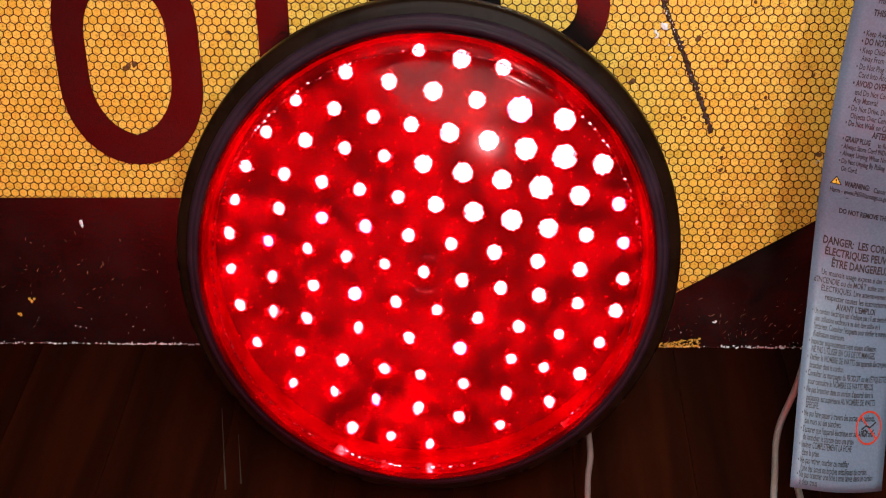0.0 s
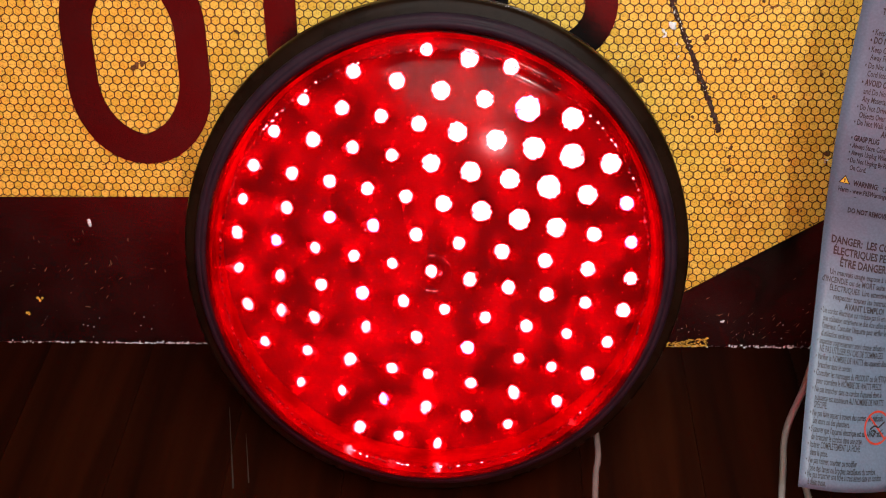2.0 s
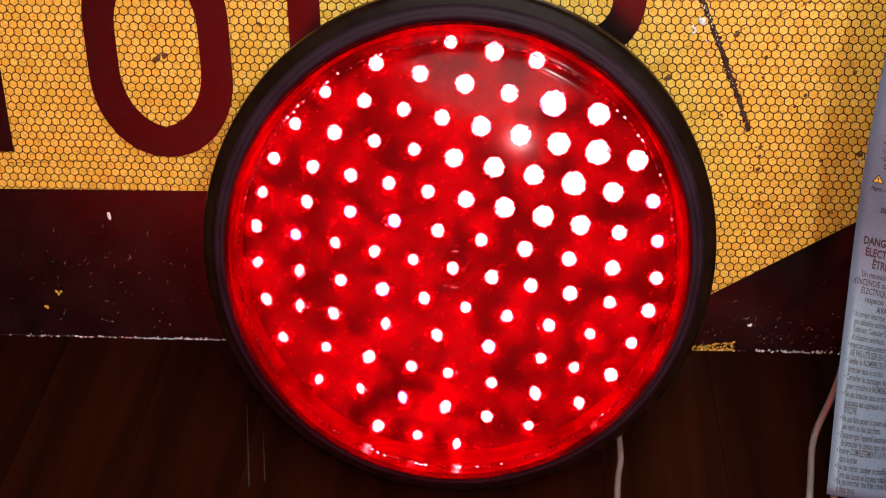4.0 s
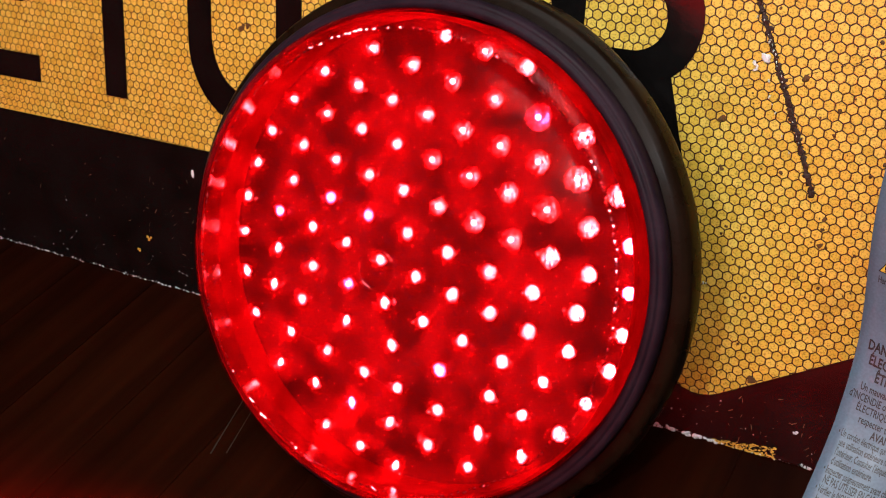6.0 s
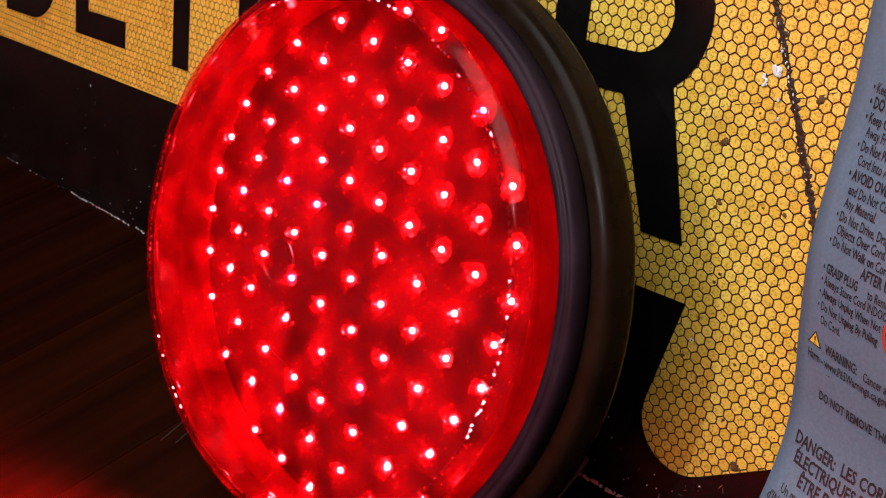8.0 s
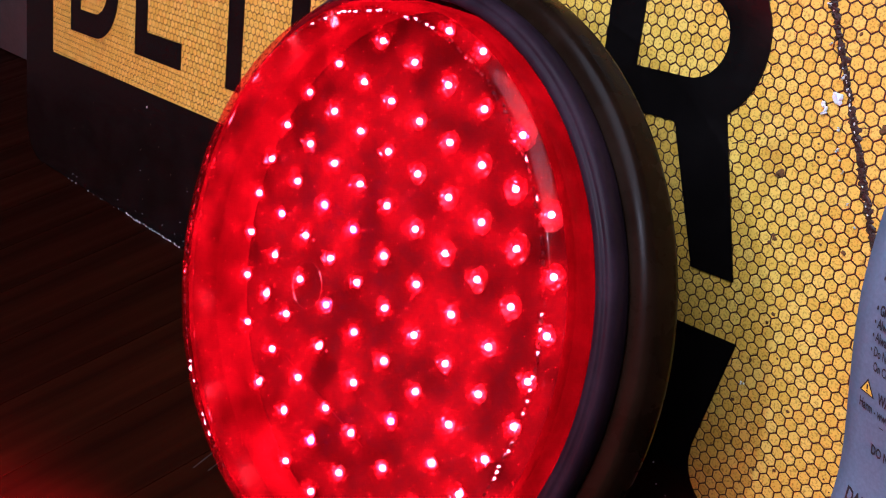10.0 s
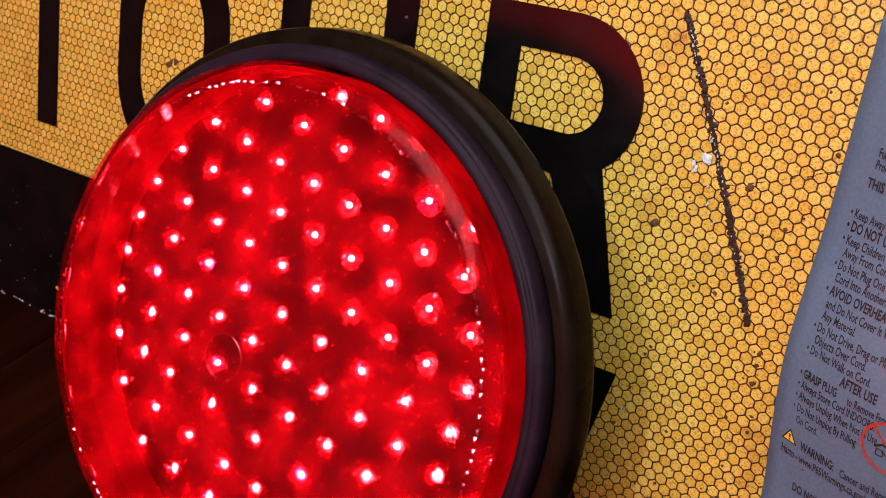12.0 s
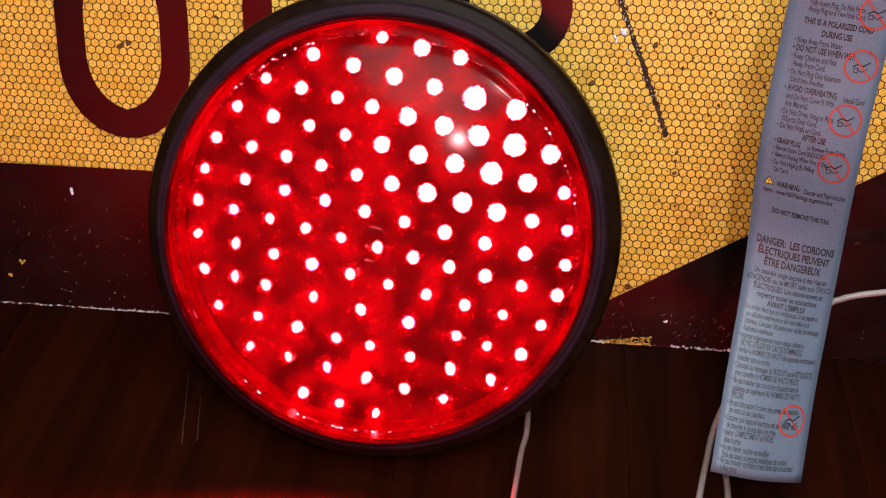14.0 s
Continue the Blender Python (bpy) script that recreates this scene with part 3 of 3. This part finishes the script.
part("circuit_board", lathe([(0.0, -0.0280), (0.1420, -0.0280)], 96), BOARD, lamp, "dark red mottled board behind the diodes")
part("inner_wall", lathe([(0.1415, -0.0276), (0.1424, -0.0060), (0.1424, 0.0090), (0.1400, 0.0135)], 96), INNER, lamp, "red plastic wall inside the rim", True)

# one light-emitting diode with its reflector cup, then all in their slanting rows
led_bm = bmesh.new()
bmesh.ops.create_uvsphere(led_bm, u_segments=12, v_segments=8, radius=0.0016)
led_mesh = bpy.data.meshes.new("led")
led_bm.to_mesh(led_mesh)
led_bm.free()
led_pink = led_mesh.copy()
led_mesh.materials.append(LED)
led_pink.materials.append(LED_PINK)
F = 0.0036
cup_bm = lathe([(r, r * r / (4 * F) - F) for r in (0.0006, 0.002, 0.0034, 0.0044, 0.0054, 0.0062)], 36)
cup_rng = random.Random(5)
ragged = [cup_rng.uniform(0.88, 1.08) for _ in range(36)]
for vert in cup_bm.verts:
    r = math.hypot(vert.co.x, vert.co.y)
    if r > 0.0040:
        # the rim is made uneven so the lit disc has a spiky, bloom-like edge
        r *= 1 + (ragged[int(math.degrees(math.atan2(vert.co.y, vert.co.x)) % 360 / 10) % 36] - 1) * (r - 0.0036) / 0.0026
        a = math.atan2(vert.co.y, vert.co.x)
        vert.co = (r * math.cos(a), r * math.sin(a), r * r / (4 * F) - F)
cup_mesh = bpy.data.meshes.new("reflector")
cup_bm.to_mesh(cup_mesh)
cup_bm.free()
cup_mesh.materials.append(CUP)
for f in cup_mesh.polygons:
    f.use_smooth = True
epoxy_bm = lathe([(0.0033, -0.0014), (0.0032, 0.0006), (0.0027, 0.0017), (0.0017, 0.0025), (0.0, 0.0028)], 16)
epoxy_mesh = bpy.data.meshes.new("epoxy_dome")
epoxy_bm.to_mesh(epoxy_mesh)
epoxy_bm.free()
epoxy_mesh.materials.append(EPOXY)
for f in epoxy_mesh.polygons:
    f.use_smooth = True
ROWS_OF_LEDS = ((-6, 127, 47, 116, 3), (-53, 114, 86, 83, 6), (-85, 96, 111, 54, 9), (-105, 76, 122, 28, 10), (-119, 54, 126, 2, 11), (-127, 32, 126, -22, 10), (-132, 10, 122, -44, 11), (-132, -14, 112, -66, 10),
                (-127, -39, -83, -48, 3), (-49, -55, 53, -77, 4), (75, -83, 99, -88, 2), (-117, -65, -32, -84, 4), (-8, -88, 79, -108, 4), (-94, -94, 46, -124, 6), (-55, -126, -2, -138, 3))
# discs whose fading density draws the soft glow round each diode
lenslet_bm = lathe([(0.0, 0.0026), (0.003, 0.0025), (0.006, 0.0021), (0.009, 0.0013), (0.0125, 0.0002)], 24)
for vert in lenslet_bm.verts:
    vert.co.x *= 1.2
    vert.co.y *= 0.92
lenslet_mesh = bpy.data.meshes.new("halo_lenslet")
lenslet_bm.to_mesh(lenslet_mesh)
lenslet_bm.free()
lenslet_mesh.materials.append(LENSLET)
for f in lenslet_mesh.polygons:
    f.use_smooth = True
# tiny sparkling facets moulded beside each diode
glint_meshes = []
for variety in range(4):
    bm = bmesh.new()
    for _ in range(26):
        side = cup_rng.choice((-1, 1))
        at = Vector((side * cup_rng.uniform(0.0026, 0.0078), cup_rng.gauss(0, 0.0015), cup_rng.uniform(-0.0006, 0.0016)))
        spin = pose(*at, cup_rng.uniform(-35, 35), side * cup_rng.uniform(-75, -20), cup_rng.uniform(0, 360))
        w = cup_rng.uniform(0.0004, 0.0011)
        tip = [bm.verts.new(spin @ Vector(p)) for p in ((-w, -w * 0.7, 0), (w, -w * 0.5, 0), (0.2 * w, w, 0), (0, 0, w * 0.5))]
        for a, b in ((0, 1), (1, 2), (2, 0)):
            bm.faces.new((tip[a], tip[b], tip[3]))
    glint_mesh = bpy.data.meshes.new("facets")
    bm.to_mesh(glint_mesh)
    bm.free()
    glint_mesh.materials.append(FACET)
    glint_meshes.append(glint_mesh)
DIODES = []
for u0, v0, u1, v1, n in ROWS_OF_LEDS:
    for k in range(n):
        t = k / (n - 1)
        u = (u0 + (u1 - u0) * t) / 1000 + 0.0017
        v = (v0 + (v1 - v0) * t) / 1000 + 0.0044
        if math.hypot(u, v) <= 0.1345:
            DIODES.append((u, v))
for u, v in DIODES:
    ob = new("led", led_pink if rng.random() < 0.10 else led_mesh)
    ob.parent = lamp
    ob.matrix_basis = pose(u, v, -0.0197, -6.0 + rng.uniform(-2.5, 2.5), -3.5 + rng.uniform(-2.5, 2.5), 0)
    new("epoxy_dome", epoxy_mesh).parent = ob
    new("halo_lenslet", lenslet_mesh).parent = ob
    glints = new("facets", rng.choice(glint_meshes))
    glints.parent = ob
    glints.matrix_basis = pose(0, 0, 0, 0, 0, rng.uniform(-20, 20) + rng.choice((0, 180)))
    cup = new("reflector", cup_mesh)
    cup.parent = ob
    # cups grow towards the upper right, their size standing in for bloom
    size = rng.uniform(0.56, 0.77) * (1 + 0.85 * math.exp(-((u - 0.062) ** 2 + (v - 0.072) ** 2) / 0.0036))
    low = min(1.0, max(0.0, (0.03 - v - 0.5 * u) / 0.12))
    cup.matrix_basis = Matrix.Diagonal((size * (1 - 0.30 * low), size * (1 + 0.04 * low), size, 1)) @ pose(0, 0, 0, 0, 0, rng.uniform(0, 360))

strip = boxed((-0.041, -0.0042, -0.0278), (0.041, 0.0042, -0.0270), 0.0003)
bmesh.ops.transform(strip, matrix=pose(-0.0435, -0.0845, 0, 0, 0, -14.5), verts=strip.verts[:])
part("label_strip", strip, STRIP, lamp, "pale strip stuck between the diodes")

# ---- the tag ----
TAG_W, TAG_SLOPE = 0.0620, math.tan(radians(9))
TZ = [-0.232, -0.180, -0.135, -0.092, -0.060, -0.020, 0.037, 0.110]
TX = [0.1290, 0.1380, 0.1462, 0.1490, 0.1472, 0.1460, 0.1500, 0.1545]
TY = [-0.1790, -0.1420, -0.1125, -0.1010, -0.1065, -0.1140, -0.1130, -0.1250]
TB = [0.17, 0.12, 0.02, -0.08, -0.14, -0.18, -0.20, -0.20]


def smooth_interp(z, xs, ys):
    return sum(float(np.interp(z + d, xs, ys)) * w for d, w in ((-0.02, 1), (-0.01, 2), (0, 3), (0.01, 2), (0.02, 1))) / 9 if xs[0] + 0.02 < z < xs[-1] - 0.02 else float(np.interp(z, xs, ys))


def on_tag(a, z, lift=0.0):
    """The place on the tag a metres across from its edge, at the row that starts at height z; lift in front of it."""
    slope = TAG_SLOPE * float(np.interp(z, (-0.10, 0.05), (1.0, 0.65)))
    k = 1 / math.sqrt(1 + slope ** 2)
    b = smooth_interp(z, TZ, TB)
    bow = 0.004 * math.sin(math.pi * a / TAG_W)
    return Vector((smooth_interp(z, TZ, TX) + a * k, smooth_interp(z, TZ, TY) + a * b - bow - lift, z - a * slope * k))


tag = thing("cord_tag", SET, "white paper warning tag with black print, curled, hanging from a cord", "tag")
bm = bmesh.new()
NZ, NA = 60, 10
grids = []
for lift in (0.0, -0.0003):
    grids.append([[bm.verts.new(on_tag(TAG_W * a / NA, -0.232 + 0.342 * i / NZ, lift)) for a in range(NA + 1)] for i in range(NZ + 1)])
for g in grids:
    for i in range(NZ):
        for a in range(NA):
            bm.faces.new((g[i][a], g[i][a + 1], g[i + 1][a + 1], g[i + 1][a]))
f, b = grids
for i in range(NZ):
    for a in (0, NA):
        bm.faces.new((f[i][a], f[i + 1][a], b[i + 1][a], b[i][a]))
for a in range(NA):
    for i in (0, NZ):
        bm.faces.new((f[i][a], f[i][a + 1], b[i][a + 1], b[i][a]))
bmesh.ops.recalc_face_normals(bm, faces=bm.faces[:])
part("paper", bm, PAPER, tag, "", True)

TAG_ROW = ([0, 78, 244, 318, 369, 420, 527, 845], [0.0652, 0.037, -0.023, -0.052, -0.0705, -0.092, -0.130, -0.235])


def row_z(p):
    return float(np.interp(p, *TAG_ROW))


def lettering(text, size, width, bold):
    """Flat letter outlines as vertices and faces, from the built-in font."""
    data = bpy.data.curves.new("text", "FONT")
    data.body, data.size, data.offset, data.resolution_u = text, size, (0.030 * size if bold else 0.015 * size), 2
    ob = bpy.data.objects.new("text", data)
    mesh = bpy.data.meshes.new_from_object(ob)
    pts = [(v.co.x * width, v.co.y) for v in mesh.vertices]
    polys = [tuple(p.vertices) for p in mesh.polygons]
    bpy.data.objects.remove(ob)
    bpy.data.meshes.remove(mesh)
    bpy.data.curves.remove(data)
    return pts, polys


# row, inset in mm (None: centred), size in mm, narrowing, bold, text
LINES = (
    (2, 9, 4.2, 0.62, 0, "Fully Insert Plug. Do Not Force"), (14, 9, 4.2, 0.62, 0, "Prong Plug to a Two-Hole Cord."),
    (34, None, 5.0, 0.68, 1, "THIS IS A POLARIZED CORD"), (52, None, 4.8, 0.68, 1, "DURING USE"),
    (68, 5, 4.4, 0.62, 0, "• Keep Away From Water."), (82, 5, 4.8, 0.64, 1, "• DO NOT USE WHEN WET."),
    (96, 5, 4.4, 0.62, 0, "• Keep Children and Pets"), (109, 7, 4.4, 0.62, 0, "Away From Cord."), (123, 5, 4.4, 0.62, 0, "• Do Not Plug One Extension"), (136, 7, 4.4, 0.62, 0, "Cord Into Another."),
    (151, 5, 4.6, 0.66, 1, "• AVOID OVERHEATING."), (154, 40, 4.4, 0.62, 0, "Uncoil Cord"), (165, 7, 4.4, 0.62, 0, "and Do Not Cover It With"), (178, 7, 4.4, 0.62, 0, "Any Material."),
    (192, 5, 4.4, 0.62, 0, "• Do Not Drive, Drag or Place"), (205, 7, 4.4, 0.62, 0, "Objects Over Cord."), (218, 5, 4.4, 0.62, 0, "• Do Not Walk on Cord."),
    (232, None, 4.8, 0.66, 1, "AFTER USE"), (246, 5, 4.4, 0.60, 1, "• GRASP PLUG"), (247, 25, 4.2, 0.60, 0, "to Remove From Outlet."), (258, 5, 4.2, 0.60, 0, "• Always Store Cord INDOORS."),
    (270, 5, 4.2, 0.60, 0, "• Always Unplug When Not in Use"), (283, 5, 4.2, 0.60, 0, "• Do Not Unplug By Pulling"), (296, 7, 4.2, 0.60, 0, "On Cord."),
    (322, 13, 4.6, 0.66, 1, "WARNING:"), (324, 30, 4.4, 0.62, 0, "Cancer and Reproductive"), (337, 5, 4.4, 0.62, 0, "Harm - www.P65Warnings.ca.gov/product"),
    (374, None, 4.4, 0.70, 1, "DO NOT REMOVE THIS TAG"),
    (426, None, 7.2, 0.66, 1, "DANGER:  LES CORDONS"), (446, None, 7.2, 0.66, 1, "ÉLECTRIQUES PEUVENT"), (466, None, 7.2, 0.66, 1, "ÊTRE DANGEREUX"),
    (483, None, 5.0, 0.66, 0, "Un mauvais usage expose à des risques"), (497, None, 5.0, 0.66, 0, "d'INCENDIE ou de MORT suite aux CHOCS"), (511, None, 5.0, 0.66, 0, "ÉLECTRIQUES. Lire attentivement et"), (525, None, 5.0, 0.66, 0, "respecter toutes les instructions."),
    (540, None, 5.0, 0.72, 1, "AVANT L'EMPLOI"),
    (552, 3, 4.2, 0.55, 0, "• Un cordon électrique qui n'indique pas s'il est destiné à"), (565, 5, 4.2, 0.55, 0, "une utilisation extérieure ne doit être utilisé qu'à"), (578, 5, 4.2, 0.55, 0, "l'intérieur. Consulter l'étiquette pour vérifier le marquage"), (591, 5, 4.2, 0.55, 0, "d'utilisation extérieure."),
    (604, 3, 4.2, 0.55, 0, "• Inspecter soigneusement avant chaque utilisation."), (617, 5, 4.4, 0.55, 0, "NE PAS UTILISER EN CAS DE DOMMAGES."), (630, 3, 4.2, 0.55, 0, "• Vérifier le NOMBRE DE WATTS des appareils électriques à"), (643, 5, 4.2, 0.55, 0, "brancher dans le cordon."),
    (656, 3, 4.2, 0.55, 0, "• Consulter les marquages du PRODUIT ou de l'ÉTIQUETTE"), (669, 5, 4.2, 0.55, 0, "pour connaître le NOMBRE DE WATTS PRÉCIS."), (682, 3, 4.2, 0.55, 0, "• Ne pas brancher dans ce cordon d'appareil dont la"), (695, 5, 4.2, 0.55, 0, "puissance est supérieure AU NOMBRE DE WATTS"), (707, 5, 4.2, 0.55, 0, "SPÉCIFIÉ."),
    (720, 3, 4.2, 0.55, 0, "• Ne pas faire passer à travers des portes, des plafonds,"), (732, 5, 4.2, 0.55, 0, "des murs ou des planchers."), (745, 3, 4.2, 0.55, 0, "• S'assurer que l'appareil électrique est sur ARRÊT avant"), (757, 5, 4.2, 0.55, 0, "de brancher le cordon dans une prise."),
    (769, 3, 4.2, 0.55, 0, "• Insérer COMPLÈTEMENT LA FICHE"), (781, 5, 4.2, 0.55, 0, "dans la prise."), (793, 3, 4.2, 0.55, 0, "• Ne pas retirer, courber ou modifier"), (805, 5, 4.2, 0.55, 0, "l'une des lames ou broches métalliques du cordon."),
    (815, 3, 4.2, 0.55, 0, "• Ne pas brancher une fiche à trois lames dans un cordon"), (826, 5, 4.2, 0.55, 0, "à deux trous."),
)
bm = bmesh.new()
for p, inset, size, narrow, bold, text in LINES:
    pts, polys = lettering(text, size * (1.0 if size > 6 else 1.04 if size > 4.9 else 1.15) / 1000, narrow * (0.94 if size > 6 else 0.90 if size > 4.9 else 0.82), bold)
    wide = max(x for x, _ in pts) if pts else 0
    a0 = (TAG_W - wide) / 2 if inset is None else (inset + (3.0 if p < 300 else 0.5)) / 1000
    squeeze = min(1.0, (TAG_W - 0.003 - a0) / wide)
    z0 = row_z(p if p < 400 else p + 3)
    vs = [bm.verts.new(on_tag(a0 + x * squeeze, z0 + y, 0.00025)) for x, y in pts]
    for q in polys:
        if len(set(q)) > 2:
            bm.faces.new([vs[i] for i in q])
z0 = row_z(341)
vs = [bm.verts.new(on_tag(a, z0 + d, 0.00025)) for a, d in ((0.015, -0.0010), (0.053, -0.0010), (0.053, -0.0013), (0.015, -0.0013))]
bm.faces.new(vs)
part("printed_text", bm, PRINT, tag, "black printed warning lines")


def tag_shape(polys, mat, name, a, z, lift, label=""):
    bm = bmesh.new()
    for poly in polys:
        bm.faces.new([bm.verts.new(on_tag(a + x / 1000, z + y / 1000, lift)) for x, y in poly])
    return part(name, bm, mat, tag, label)


def stroke(points, w):
    out = []
    for (x0, y0), (x1, y1) in zip(points, points[1:]):
        d = math.hypot(x1 - x0, y1 - y0)
        nx, ny = -(y1 - y0) / d * w / 2, (x1 - x0) / d * w / 2
        out.append([(x0 + nx, y0 + ny), (x1 + nx, y1 + ny), (x1 - nx, y1 - ny), (x0 - nx, y0 - ny)])
    return out


def circle_pts(r, n=36):
    return [(r * math.cos(2 * math.pi * i / n), r * math.sin(2 * math.pi * i / n)) for i in range(n + 1)]


for p, a in ((-20, 0.0500), (90, 0.0490), (184, 0.0472), (269, 0.0460), (733, 0.0485)):
    z = row_z(p)
    r = 9.6 if p < 700 else 8.6
    sign_ob = tag_shape(stroke(circle_pts(r), 1.1) + stroke([(-r * 0.7, r * 0.7), (r * 0.7, -r * 0.7)], 0.95), RED_PRINT, "prohibition_symbol", a, z, 0.00035, "red printed ring with a slash")
    tag_shape(stroke([(-5, -1), (-2, 1), (1, 0), (5, 3)], 0.9) + stroke([(-2, -2), (1, -3.4), (4, -1)], 0.5) + stroke([(-4, -1.5), (-4, -4), (-1.5, -4), (-1.5, -1.5), (-4, -1.5)], 0.5), PRINT, "pictogram", a, z, 0.00028)
zt = row_z(315)
tag_shape([[(-3.4, -2.4), (3.4, -2.4), (0, 3.4)]], PRINT, "warning_triangle", 0.0085, zt, 0.00025)
tag_shape([[(-2.5, -1.9), (2.5, -1.9), (0, 2.4)]], YELLOW_PRINT, "triangle_fill", 0.0085, zt, 0.00033)
tag_shape([[(-0.3, -0.6), (0.3, -0.6), (0.4, 1.2), (-0.4, 1.2)], [(-0.3, -1.5), (0.3, -1.5), (0.3, -0.95), (-0.3, -0.95)]], PRINT, "exclamation_mark", 0.0085, zt, 0.0004)

# ---- cords ----


def cord(points, label, r=0.0024, mat=CORD, at=SET):
    bm = sweep([at @ Vector(p) for p in points], r)
    ob = obj("extension_cord", bm, mat)
    for f in ob.data.polygons:
        f.use_smooth = True
    return tagged(ob, label, "cord")


def on_floor(x, y, r=0.0028):
    """A place on the floor in the sign's frame."""
    return (x, y, Z0 + 0.315 * y + r / math.cos(radians(LEAN)))


cord([(-0.012, -0.055, 0.010), (0.004, -0.120, 0.020), (0.008, -0.192, 0.030), (0.005, -0.220, 0.031), (0.002, -0.257, 0.029), (-0.003, -0.320, 0.016), (-0.010, -0.400, 0.0022), (-0.03, -0.60, 0.0022)], "thin grey vinyl cord arching out from under the signal lamp", 0.0021, GREY_CORD, Matrix.Identity(4))
cord([(0.36, -0.060, -0.160), (0.30, -0.060, -0.143), (0.258, -0.060, -0.145), (0.22, -0.060, -0.156), (0.19, -0.066, -0.179), (0.166, -0.082, -0.218), on_floor(0.152, -0.112), on_floor(0.149, -0.145), on_floor(0.146, -0.20), on_floor(0.14, -0.30)], "white vinyl cord looping up from the floor before the sign")
cord([(0.168, -0.070, -0.165), (0.158, -0.075, -0.215), on_floor(0.146, -0.082), on_floor(0.136, -0.12), on_floor(0.126, -0.165), on_floor(0.116, -0.23), on_floor(0.10, -0.32)], "white vinyl cord lying on the dark floor under the tag")

# ---- floor boards ----
BOARD_W = 0.083
board_bm = boxed((-BOARD_W / 2 + 0.0001, BACK, -0.012), (BOARD_W / 2 - 0.0001, WALL_Y - 0.001, 0.0), 0.0004)
board_mesh = bpy.data.meshes.new("floor_board")
board_bm.to_mesh(board_mesh)
board_bm.free()
board_mesh.materials.append(WOOD)
k = 0
x = 0.0815 + BOARD_W / 2 - BOARD_W * 23
while x + BOARD_W / 2 < RIGHT:
    ob = new("floor_board", board_mesh)
    ob.parent = floor
    ob.location = (x, 0, 0)
    x += BOARD_W
bm = bmesh.new()
for x, y, dx, dy, w in ((-0.260, -0.10, 0.017, -0.075, 0.0006), (-0.243, -0.125, 0.010, -0.045, 0.0005)):
    a, b = Vector((x, y - 0.035, 0.0002)), Vector((x + dx, y + dy - 0.035, 0.0002))
    side = Vector((w, w * 0.2, 0))
    bm.faces.new([bm.verts.new(p) for p in (a - side * 0.3, a + side * 0.3, b + side, b - side)])
part("scratch", bm, DULL, floor, "pale scratches in the varnish")
